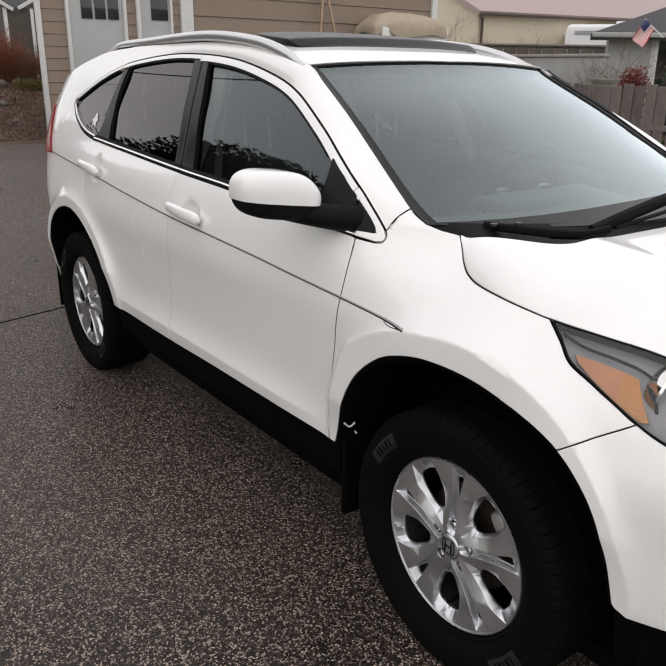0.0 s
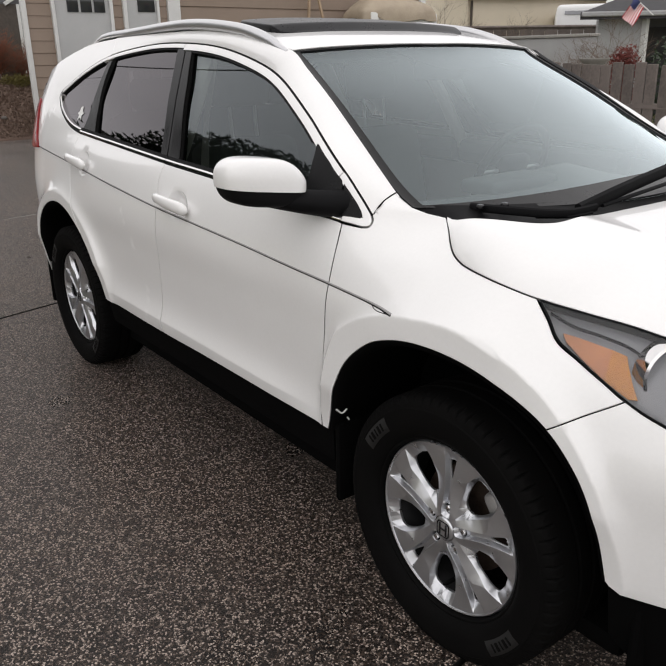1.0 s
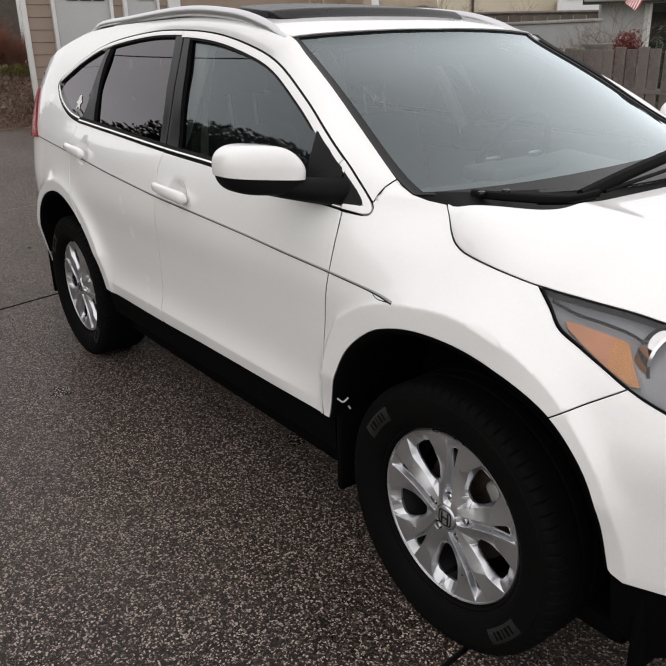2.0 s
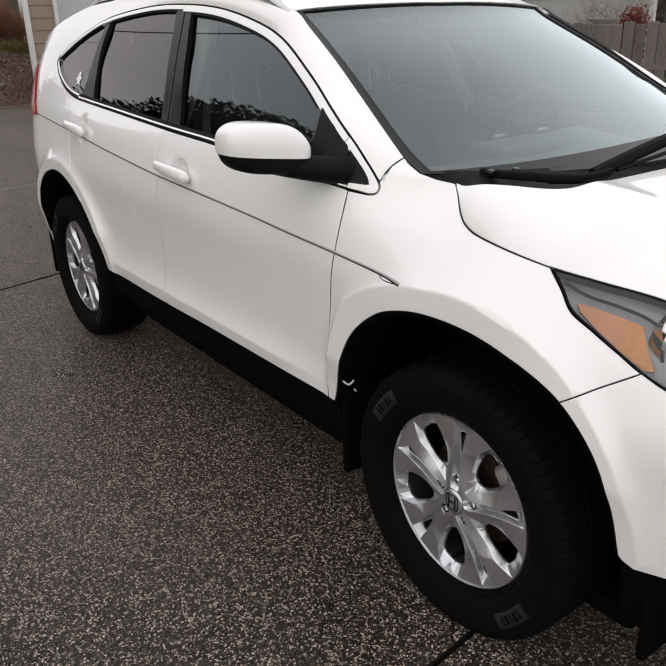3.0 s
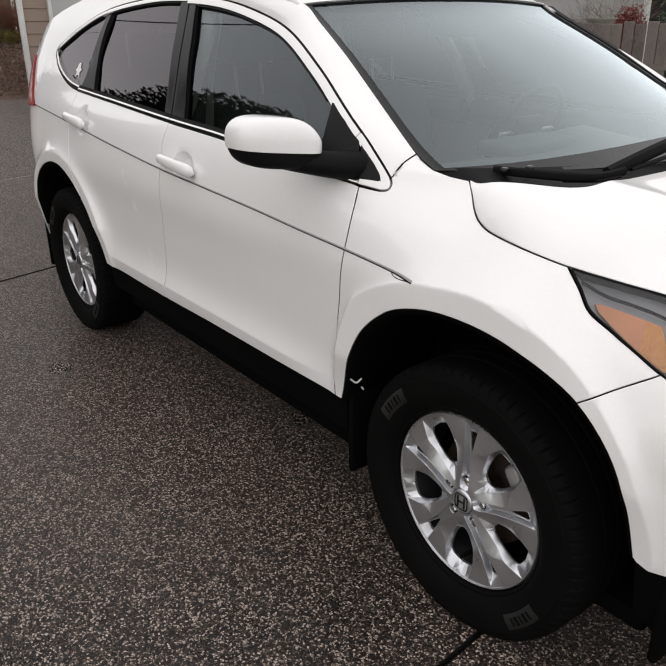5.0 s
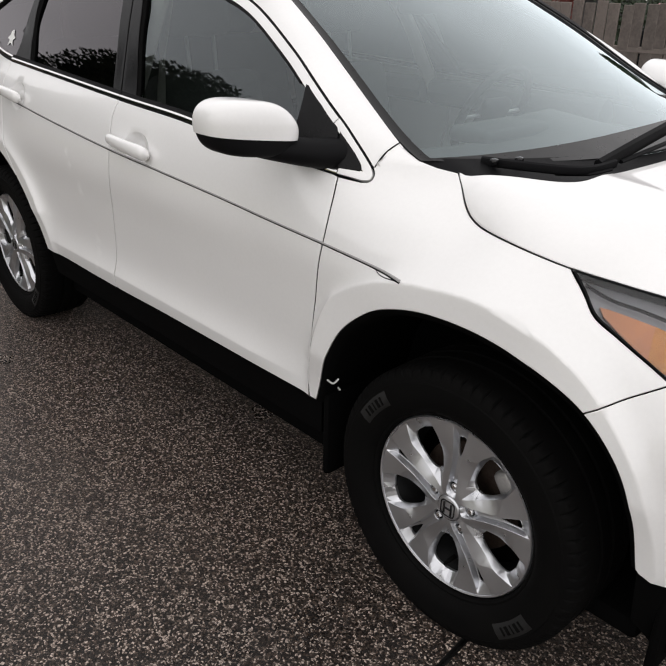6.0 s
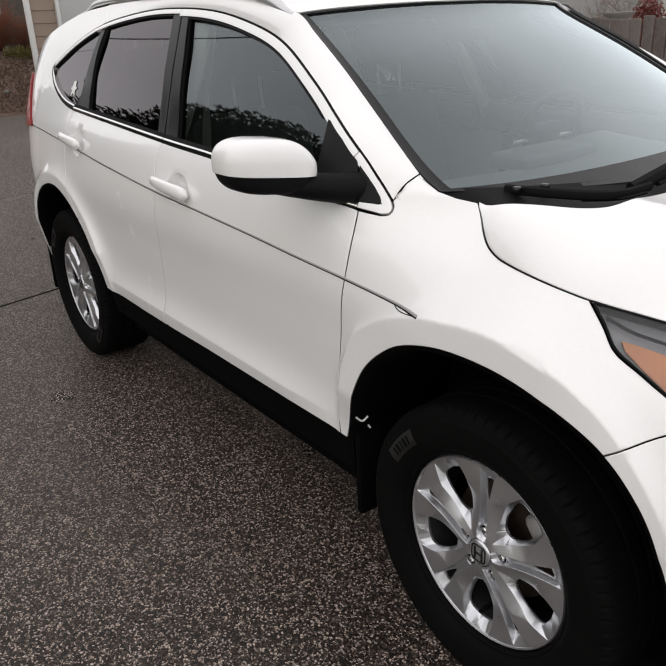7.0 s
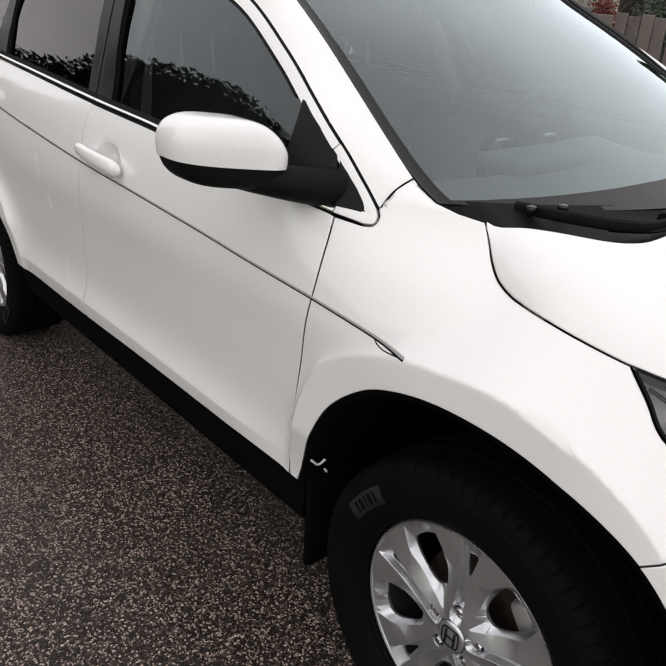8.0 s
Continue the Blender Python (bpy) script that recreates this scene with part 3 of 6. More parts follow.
def wheel_meshes():
    """The meshes of one wheel, about its own y axis, the outer face towards -y."""
    tread = [(.235, .012), (.238, -.008), (.242, -.013), (.247, -.013), (.250, -.019), (.264, -.030), (.290, -.0375), (.318, -.0365), (.326, -.0365), (.329, -.0335), (.338, -.0315), (.348, -.027), (.3555, -.020), (.3595, -.010), (.361, .004), (.361, .030),
             (.361, .052), (.353, .054), (.353, .062), (.362, .064), (.362, .098), (.354, .100), (.354, .110), (.362, .112), (.362, .148), (.353, .150), (.353, .158),
             (.361, .160), (.359, .19), (.350, .205), (.320, .215), (.240, .20)]
    tyre = lathe("tyre", tread, RUBBER, 518, lambda i, r, y: -.007 if i % 7 == 0 and r > .347 and y < -.005 else (-.0022 if i % 7 == 3 and r > .357 and y < .0 else 0))
    tyre.set_sharp_from_angle(angle=radians(28))
    # barrel and inner rim coloured near black for the shade inside the wheel
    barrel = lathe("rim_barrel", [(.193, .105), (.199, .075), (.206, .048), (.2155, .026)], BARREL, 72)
    rim_inner = lathe("rim_inner", [(.192, .185), (.193, .105)], LINER, 48)
    rim = lathe("rim", [(.2150, .034), (.216, .022), (.222, .010), (.2255, .003), (.2275, -.003), (.231, -.0045), (.2345, .0), (.236, .012), (.232, .02)], ALLOY, 120)

    # one spoke: a slit groove between two faceted petals, whose flanks slope down into the windows.
    # Each line is rows of radius, degrees from the spoke's axis, depth.
    ridge = [(.0345, 23, -.006), (.046, 18, -.007), (.058, 14.5, -.0068), (.072, 10.2, -.006), (.090, 7.6, -.005), (.115, 5.8, -.004), (.145, 5.0, -.003), (.170, 5.0, -.0025), (.200, 5.4, -.0015), (.216, 5.8, -.001), (.2265, 6.0, -.001)]
    floor = [(.046, 11, .008), (.058, 11.5, .010), (.072, 7.2, .010), (.090, 4.8, .010), (.115, 3.3, .011), (.145, 2.7, .012), (.170, 3.3, .0135), (.192, 3.9, .0145), (.201, 4.1, .0125), (.2245, 5.2, -.0005)]
    slit = [(.142, 0, .012), (.150, 1.0, .0122), (.170, 2.3, .013), (.188, 3.0, .013), (.195, 2.4, .0125), (.1975, 0, .012)]
    crease = [(.0535, 36, -.004), (.060, 31, -.003), (.075, 26.5, .000), (.095, 23, .0035), (.110, 21.6, .0058), (.140, 19.7, .0068), (.170, 19.9, .0010), (.185, 21.0, .0), (.200, 22.8, -.0005), (.213, 24.3, -.001), (.2265, 25.8, -.001)]
    hole = [(.096, 36, .016), (.098, 31, .0165), (.104, 26.8, .0175), (.115, 24.0, .0185), (.130, 22.5, .019), (.150, 22.2, .019), (.170, 22.4, .019), (.188, 23.8, .0185), (.198, 27.5, .017), (.2015, 36, .0165)]

    def polar(rows, step=.004):
        flat_rows = [(r * math.cos(radians(a)), r * math.sin(radians(a)), y) for r, a, y in rows]
        return smooth_path(flat_rows, step)

    half_lines = [polar(ridge), polar(floor), polar(slit), polar(crease), polar(hole)]
    half_lines += [polar([(.145, 5.0, -.003), (.158, 13.5, -.0012), (.170, 19.9, .0010)], .006), polar([(.046, 11, .008), (.046, 18, -.007)], .004)]
    half_lines += [polar([(.0345, a, -.006) for a in (23, 29, 36)], .004), polar([(.0345, 36, -.006), (.0535, 36, -.004)], .004), polar([(.0535, 36, -.004), (.096, 36, .016)], .005)]
    half_lines += [polar([(.2265, a, -.001) for a in (6.0, 12, 19, 25.8, 31, 36)], .006), polar([(.2015, 36, .0165), (.213, 36, .005), (.2265, 36, -.001)], .004), polar([(.188, 23.8, .0185), (.206, 24.9, .0075), (.2265, 25.8, -.001)], .005)]
    lines = [l * (1, sg, 1) for l in half_lines for sg in (1, -1)]
    lines += [polar([(.0345, a, -.006) for a in (-23, -15, -7)], .004), polar([(.0345, a, -.006) for a in (23, 15, 7)], .004), polar([(.0345, a, -.006) for a in (-7, 0, 7)], .004)]
    lines += [polar([(.046, a, .008) for a in (-11, 0, 11)], .004), polar([(.2245, a, -.0005) for a in (-5.2, 0, 5.2)], .005), polar([(.2265, a, -.001) for a in (-6, 0, 6)], .005), polar([(.201, a, .0125) for a in (-4.1, 0, 4.1)], .005)]
    pts, edges, deep = [], [], []
    for l in lines:
        k = len(pts)
        pts += [Vector((v[0], v[1])) for v in l]
        deep += [v[2] for v in l]
        edges += [(k + i, k + i + 1) for i in range(len(l) - 1)]
    vs, _, fs, came, *_ = delaunay_2d_cdt(pts, edges, [], 1, 4e-4)
    v2 = np.array([tuple(v) for v in vs])
    known = np.array([len(c) > 0 for c in came])
    dep = np.array([np.mean([deep[i] for i in c]) if c else 0 for c in came])
    for i in np.where(~known)[0]:
        d = np.hypot(*(v2[known] - v2[i]).T)
        near = np.argsort(d)[:2]
        dep[i] = np.average(dep[known][near], weights=1 / (d[near] + 1e-6))
    gap_ring = np.vstack([half_lines[2], (half_lines[2] * (1, -1, 1))[::-1]])[:, :2]
    pr, pa = np.hypot(*half_lines[4][:, :2].T), np.degrees(np.arctan2(half_lines[4][:, 1], half_lines[4][:, 0]))
    tris = []
    for f in fs:
        c = v2[list(f)].mean(0)[None]
        r, a = math.hypot(*c[0]), abs(math.degrees(math.atan2(c[0, 1], c[0, 0])))
        if r < .0343 or r > .2267 or a > 36.02:
            continue
        if inside(gap_ring, c)[0][0]:
            continue
        if .096 < r < .2015:
            upto = np.interp(r, pr, pa)
            if a > upto:
                continue
        tris.append(f)
    bm = bmesh.new()
    bv = [bm.verts.new((p[0], d, p[1])) for p, d in zip(v2, dep)]
    for f in tris:
        bm.faces.new([bv[i] for i in f])
    for v in [v for v in bm.verts if not v.link_faces]:
        bm.verts.remove(v)
    bmesh.ops.dissolve_limit(bm, angle_limit=radians(.6), verts=bm.verts, edges=bm.edges)
    bmesh.ops.triangulate(bm, faces=bm.faces)
    # walls down from the mouths of the windows and the slit
    for line, down in [(l, .023) for l in (half_lines[4], half_lines[4] * (1, -1, 1))] + [(l, .016) for l in (half_lines[2], half_lines[2] * (1, -1, 1))]:
        top = [bm.verts.new((v[0], v[2], v[1])) for v in line]
        low = [bm.verts.new((v[0], down, v[1])) for v in line]
        for i in range(len(line) - 1):
            bm.faces.new((top[i], top[i + 1], low[i + 1], low[i]))
    bmesh.ops.remove_doubles(bm, verts=bm.verts, dist=.0003)
    sharp = [e for e in bm.edges if len(e.link_faces) == 2 and e.calc_face_angle(0) > radians(17) and max(v.co.y for v in e.verts) < .02]
    bmesh.ops.bevel(bm, geom=sharp, offset=.0010, segments=3, affect="EDGES", profile=.5, clamp_overlap=True)
    spoke = from_bm("spoke", bm, ALLOY)
    spoke.set_sharp_from_angle(angle=radians(12))
    cap = lathe("hub_cap", [(0.0001, -.0115), (.020, -.0113), (.0285, -.0100), (.0312, -.0085), (.0328, -.0055), (.0345, .002), (.0345, .03)], ALLOY, 40)
    valve = lathe("valve", [(.0001, -.012), (.004, -.012), (.0045, .0), (.006, .002), (.006, .03)], RUBBER, 14)
    nut = lathe("lug_nut", [(.0001, -.004), (.006, -.004), (.0085, -.001), (.0095, .004), (.0095, .03)], CHROME, 6)
    # near-black pocket floor: the shade round the nut is in its colour
    pocket = lathe("lug_pocket", [(.0001, .0085), (.0122, .0085), (.0122, .014)], LINER, 20)
    seat_ring = lathe("lug_recess", [(.0120, .020), (.0126, .004), (.0134, -.0012), (.0146, -.002), (.0156, .002), (.016, .02)], ALLOY, 24)
    disc = lathe("brake_disc", [(.02, .085), (.08, .085), (.082, .075), (.142, .075), (.145, .078), (.145, .098), (.14, .10)], STEEL, 64)
    # near-black disc added across the wheel's back, standing in for the shade there
    back = lathe("wheel_shade_disc", [(.04, .16), (.20, .16)], LINER, 48)
    bm = bmesh.new()
    rounded_box(bm, (.055, .05, .105), (.150, .066, 0), .016, 3)
    rounded_box(bm, (.030, .03, .150), (.168, .085, 0), .010, 2)
    caliper = from_bm("brake_caliper", bm, CALIPER)
    bm = bmesh.new()
    ring = [(.0215 * math.copysign(abs(math.cos(t)) ** .45, math.cos(t)), -.0140, .0225 * math.copysign(abs(math.sin(t)) ** .45, math.sin(t))) for t in np.linspace(0, 2 * math.pi, 41)[:-1]]
    k = len(ring)
    bv = [bm.verts.new((x * f, y + .0018 + d, z * f)) for f, d in ((1.0, .003), (1.0, 0), (.86, 0), (.86, .003)) for x, y, z in ring]
    for c in range(3):
        for i in range(k):
            bm.faces.new((bv[c * k + i], bv[c * k + (i + 1) % k], bv[(c + 1) * k + (i + 1) % k], bv[(c + 1) * k + i]))
    for sx, w, h in ((-.0105, .0052, .034), (.0105, .0052, .034)):
        rounded_box(bm, (w, .003, h), (sx, -.0122, 0), .0008, 1)
    rounded_box(bm, (.017, .003, .0055), (0, -.0122, 0), .0008, 1)
    emblem = from_bm("emblem", bm, GLOSSBLACK)
    bm = bmesh.new()
    for i, w in ((-2, .006), (-1, .010), (0, .004), (1, .010), (2, .006)):
        a = radians(3.1 * i)
        rounded_box(bm, (.022, .0024, w), (.301 * math.cos(a), -.0394, .301 * math.sin(a)), .0008, 1, Matrix.Rotation(-a, 3, "Y"))
    marks = from_bm("sidewall_mark", bm, RUBBER)
    verts = [(r * math.cos(t), y, r * math.sin(t)) for r, y in ((.280, -.030), (.282, -.0370), (.301, -.0392), (.320, -.0370), (.322, -.030)) for t in np.radians(np.linspace(-11, 11, 15))]
    patch = mesh_object("sidewall_patch", verts, [(r * 15 + i, r * 15 + i + 1, r * 15 + i + 16, r * 15 + i + 15) for r in range(4) for i in range(14)], LETTER)
    return dict(tyre=tyre, rim=rim, spoke=spoke, cap=cap, nut=nut, pocket=pocket, ring=seat_ring, disc=disc, back=back, caliper=caliper, emblem=emblem, marks=marks, barrel=barrel, inner=rim_inner, valve=valve, patch=patch)


def add_wheel(car, me, x, side, spin):
    """One wheel of the car: rim with its tyre, spokes, cap, nuts and brake."""
    base = Matrix.Translation((x, side * .838, .352))
    if side > 0:
        base = base @ Matrix.Rotation(math.pi, 4, "Z")
    w = part("wheel", me["rim"], car, "silver ten-window alloy wheel with black tyre", base)
    w.matrix_parent_inverse = Matrix.Translation(car.location).inverted()
    part("tyre", me["tyre"], w, "black rubber tyre with worn tread")
    for a in (140.5, -39.5):
        part("sidewall_patch", me["patch"], w, "dull grey patch on the tyre wall", Matrix.Rotation(-radians(a), 4, "Y"))
        part("sidewall_mark", me["marks"], w, "faint raised bars on the tyre wall", Matrix.Rotation(-radians(a), 4, "Y"))
    for k in range(5):
        turn = Matrix.Rotation(-radians(spin + 72 * k), 4, "Y")
        part("spoke", me["spoke"], w, basis=turn)
        part("lug_pocket", me["pocket"], w, basis=turn @ Matrix.Translation((.0580, 0, 0)))
        off = turn @ Matrix.Translation((.0580, .0045, 0))
        part("lug_nut", me["nut"], w, basis=off)
        part("lug_recess", me["ring"], w, basis=off)
    part("hub_cap", me["cap"], w, "silver centre cap")
    part("emblem", me["emblem"], w, "dark bar mark on the cap")
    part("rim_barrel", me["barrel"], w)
    part("rim_inner", me["inner"], w)
    part("valve", me["valve"], w, "black tyre valve", Matrix.Rotation(-radians(spin - 180.0), 4, "Y") @ Matrix.Translation((.186, .02, 0)))
    part("brake_disc", me["disc"], w, "worn steel brake disc")
    part("brake_caliper", me["caliper"], w, basis=Matrix.Rotation(-radians(35 if side < 0 else 145), 4, "Y"))
    part("shade_backing", me["back"], w)
    return w


def build_car():
    car = thing("car", (-1.31, 0, 0), "white compact SUV with tinted rear windows parked on the driveway", "car")
    for side in (-1, 1):
        ch, plain = side_chart(side), side_chart(side, False)
        # front fender
        fender = loop(HOOD_LINE, between(LAMP_LOW, .186, .487), rev(BUMPER_SEAM), rev(between(ARCH_F, -.46, .330)), [(-.478, .466)], rev(DOOR_FRONT),
                      [(-.40, 1.0715)], rev(DLO_NOSE[1:]), [(-.350, 1.138), (-.342, 1.156), (-.31, 1.142), (-.270, 1.128), (-.22, 1.119)])
        part("front_fender", panel("front_fender", fender, ch, PAINT, gap=.0018, grid=.015, creases=FLARE_F), car)
        # doors below the belt
        fd = part("front_door", panel("front_door", loop(DOOR_FRONT, between(SILL, -.48, -1.575), rev(DOOR_MID), rev(between(BELT, -.436, -1.494))), ch, PAINT, gap=.0018, grid=.022, creases=FLARE_F + LIP_LINES + CUP_LINES[:7]), car)
        rd = part("rear_door", panel("rear_door", loop(DOOR_MID, between(SILL, -1.575, -2.148), between(ARCH_R, -2.14, -2.31), rev(DOOR_REAR), rev(between(BELT, -1.494, -2.44))), ch, PAINT, grid=.022, creases=FLARE_R + LIP_LINES + CUP_LINES[7:]), car)
        # rear quarter with the D-pillar
        quarter = loop(DOOR_REAR, between(ARCH_R, -2.31, -3.02), [(-3.02, .52), (-3.15, .60), (-3.45, .66), (-3.50, .95), (-3.44, 1.20), (-3.40, 1.38), (-3.38, 1.452), (-3.2, 1.485), (-3.05, 1.510), (-2.9, 1.534), (-2.8, 1.556), (-2.7, 1.573), (-2.58, 1.582)],
                       [(-2.45, 1.588), (-2.395, 1.520)], rev(between(DLO_TOP, -2.99, -2.395)), rev(DLO_TAIL))
        part("quarter_panel", panel("quarter_panel", quarter, ch, PAINT, grid=.022, creases=FLARE_R), car)
        part("tail_lamp", panel("tail_lamp", smooth_path([(-3.03, 1.085), (-3.02, 1.070), (-3.25, 1.06), (-3.44, 1.065), (-3.43, 1.20), (-3.40, 1.30), (-3.30, 1.28), (-3.14, 1.16)], .02, True), ch, REDLENS, lift=.012), car, "tall red tail lamp")
        part("rear_bumper", panel("rear_bumper", loop([(-3.01, .47), (-3.02, .52), (-3.15, .60), (-3.45, .66), (-4.31, .66), (-4.31, .34), (-3.2, .34), (-3.03, .38)]), ch, PAINT, grid=.04), car)
        part("tailgate", panel("tailgate", loop([(-3.50, .67), (-3.50, .95), (-3.44, 1.20), (-3.40, 1.38), (-3.37, 1.455), (-4.31, 1.455), (-4.31, .67)]), ch, PAINT, grid=.05), car)
        part("rear_window", panel("rear_window", loop([(-3.55, 1.15), (-3.50, 1.38), (-4.31, 1.39), (-4.31, 1.14)]), ch, GLOSSBLACK, grid=.05, lift=.004), car)
        # A-pillar and roof rail above the doors
        part("roof_side_frame", side_frame("roof_side_frame", side), car)
        # front bumper, lamp, lower trim
        bumper = loop(BUMPER_SEAM, between(LAMP_LOW, .486, .92), [(1.10, .76), (1.61, .73), (1.61, .42), (.9, .425), (.66, .435), (.54, .438), (.508, .452)], rev(between(ARCH_F, .330, .498)))
        part("front_bumper", panel("front_bumper", bumper, ch, PAINT, grid=.02, creases=FLARE_F), car)
        part("bumper_skirt", panel("bumper_skirt", loop([(.500, .45), (.54, .436), (.66, .433), (.9, .423), (1.61, .418), (1.61, .22), (.62, .22), (.52, .30)]), ch, LINER, grid=.04, lift=-.012), car, "black lower skirt of the front bumper")
        part("grille", panel("grille", loop([(.98, .80), (1.10, .77), (1.61, .74), (1.61, .925), (1.2, .92), (.99, .885)]), ch, GLOSSBLACK, grid=.04, lift=-.02), car, "gloss black radiator grille")
        lamp_out = loop(LAMP_LOW, [(.97, .90)], rev(LAMP_TOP))
        lamp = part("headlight", panel("headlight", lamp_out, ch, LAMPHOUSE, lift=-.030, depth=.03, grid=.02), car, "grey headlight housing under a clear lens")
        part("lens", panel("lens", lamp_out, ch, LENS, lift=-.001, grid=.02), lamp, "clear headlight lens")
        def straight(*pts):
            return loop(*[smooth_path([p, q], .008) for p, q in zip(pts, pts[1:] + pts[:1])])
        amber = straight((.284, .954), (.424, .940), (.424, .886), (.345, .918), (.300, .940))
        part("side_reflector", panel("side_reflector", amber, ch, AMBER, gap=0, edge=.0005, lift=-.016, depth=.03, grid=.012), lamp, "dull amber side reflector")
        facet = straight((.4235, .940), (.466, .934), (.490, .900), (.514, .864), (.490, .862), (.4235, .886))
        part("faceted_reflector", panel("faceted_reflector", facet, ch, FACET, gap=0, edge=.0005, lift=-.0155, depth=.03, grid=.012), lamp, "bright faceted amber reflector")
        part("lamp_rim", ribbon("lamp_rim", LAMP_LOW[1:], .001, .004, ch, TRIM, .0012, .02), lamp, "black edge of the lamp")
        part("lamp_rim", ribbon("lamp_rim", LAMP_TOP[1:], -.001, -.0032, ch, TRIM, .0012, .02), lamp, "black edge of the lamp")
        step = smooth_path([(.232, .985), (.30, .966), (.38, .958), (.46, .948), (.53, .930)], .012)
        part("housing_step", ribbon("housing_step", step, .0, .0022, ch, TRIM, -.026, .012), lamp, "dark step inside the lamp")
        part("housing_step", ribbon("housing_step", LAMP_TOP[2:], -.0065, -.0082, ch, TRIM, -.012, .016), lamp, "dark line inside the lamp")
        eye = ch(np.array([.588]), np.array([.922]))[0]
        nrm = normals_at(ch, np.array([[.592, .890]]))[0]
        ring = lathe("bowl", [(.0001, .085), (.02, .080), (.04, .055), (.053, .02), (.058, -.004), (.062, -.008), (.067, -.004), (.069, .01), (.069, .03)], CHROME, 48)
        ax = Vector((-.9, -side * .35, 0)).normalized()
        turn = Vector((0, 1, 0)).rotation_difference(ax).to_matrix().to_4x4()
        part("lamp_bowl", ring, lamp, "chrome headlight bowl", Matrix.Translation(Vector(eye) - Vector(nrm) * .050) @ turn)
        # sills, cladding and wheel-arch liners
        part("side_sill", panel("side_sill", loop([(-.44, .462), (-1.2, .456), (-2.16, .45), (-2.15, .34), (-1.3, .33), (-.46, .34)]), ch, LINER, grid=.05, lift=-.012, depth=.05), car, "black plastic side sill")
        for line, cx, back in ((ARCH_F, 0.0, -1), (ARCH_R, -2.62, 1)):
            p = girdle(line[:, 0], line[:, 1])
            verts, faces, k = [], [], len(p)
            cols = ((0, .012, 1.0), (-.004, .0, .975), (-.03, 0, .96), (-.10, 0, .955), (-.33, 0, .955))
            for dy, _, sc in cols:
                for v in p:
                    verts.append((cx + .02 + (v[0] - cx - .02) * sc, side * (-v[1] + dy - .003), .36 + (v[2] - .36) * sc))
            for c in range(len(cols) - 1):
                faces += [(c * k + i, c * k + i + 1, (c + 1) * k + i + 1, (c + 1) * k + i) for i in range(k - 1)]
            if line is ARCH_R:
                part("arch_lip", ribbon("arch_lip", line, .0, -.030, plain, ARCHLIP, -.010, .03), car, "black plastic lip of the wheel arch")
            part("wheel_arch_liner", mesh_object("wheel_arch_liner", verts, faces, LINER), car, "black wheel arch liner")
        for x, wdt in ((-.425, .10), (-3.03, .08)):
            flap = box_mesh("mud_flap", (.025, .22, .26), (x, side * .755, .36), LINER, .012, 2)
            part("mud_flap", flap, car)
        for pts in ([(-.397, .885, .553), (-.389, .871, .541), (-.383, .857, .552)], [(-.392, .850, .520), (-.389, .845, .512)]):
            clip = smooth_path([(x, side * y, z) for x, y, z in pts], .004)
            part("liner_clip", sweep("liner_clip", clip, .0026, WHITEWOOD, 6), car, "small pale bent clip in the wheel arch")
        # added black block that fills in the deep shade ahead of the front wheel
        part("shade_block", box_mesh("shade_block", (.025, .26, .24), (.505, side * .66, .31), LINER, .012, 2), car, "black block added to deepen the shade ahead of the wheel")
        # grey molding along the doors
        mold = part("side_molding", ribbon("side_molding", MOLDING, -.0012, .0034, plain, MOLD, .0024, .004), car, "thin grey molding along the doors")
        # the molding's shadow, drawn as a thin black ribbon below it
        part("shadow_line", ribbon("shadow_line", MOLDING, -.0040, -.0012, plain, TRIM, .0012, .004), mold, "dark line under the molding")
        end = smooth_path([(-.238, .9075), (-.224, .9005), (-.200, .8985), (-.150, .9035)], .006)
        part("molding_tip", ribbon("molding_tip", end, -.0009, .0009, plain, TRIM, .0012, .006), mold, "thin outline of the molding's end piece")
        part("door_gap", ribbon("door_gap", DOOR_FRONT[1:-1], -.0026, .0026, plain, LINER, -.0035, .012), fd, "dark gap along the door's front edge")
        seam = smooth_path([(-.3555, 1.104), (-.352, 1.120), (-.3485, 1.138), (-.3415, 1.1555)], .004)
        part("body_seam", ribbon("body_seam", seam, -.0010, .0012, plain, TRIM, .0016, .006), car, "thin seam between pillar and fender")
        # window surround
        part("window_frame", ribbon("window_frame", stretch(DLO_TOP, -.4885, -1.7155), -.004, -.025, ch, PAINT, .002, .012), fd)
        part("window_frame", ribbon("window_frame", stretch(DLO_TOP, -1.7195, -2.413), -.004, -.018, ch, PAINT, .002, .012), rd)
        part("window_frame", ribbon("window_frame", stretch(DLO_TOP, -2.417, -2.83), -.004, -.016, ch, PAINT, .002, .012), car)
        part("drip_seal", ribbon("drip_seal", DLO_TOP, .002, -.004, ch, TRIM, -.004, .02), car, "black gap along the roof line")
        for line, w, host in ((between(DLO_TOP, -.63, -1.65), .025, fd), (between(DLO_TOP, -1.77, -2.36), .018, rd), (between(DLO_TOP, -2.44, -2.85), .016, car)):
            part("window_seal", ribbon("window_seal", line, -w, -w - .007, ch, TRIM, -.003, .012), host, "black rubber window seal")
        for a, b, host in ((-.442, -1.4945, fd), (-1.498, -2.44, rd)):
            part("belt_seal", ribbon("belt_seal", stretch(BELT, a, b), .0005, -.003, ch, TRIM, .0, .012), host, "black rubber strip under the bright belt line")
            part("belt_trim", ribbon("belt_trim", stretch(BELT, a, b), -.003, -.014, ch, CHROME, .004, .012), host, "bright belt trim")
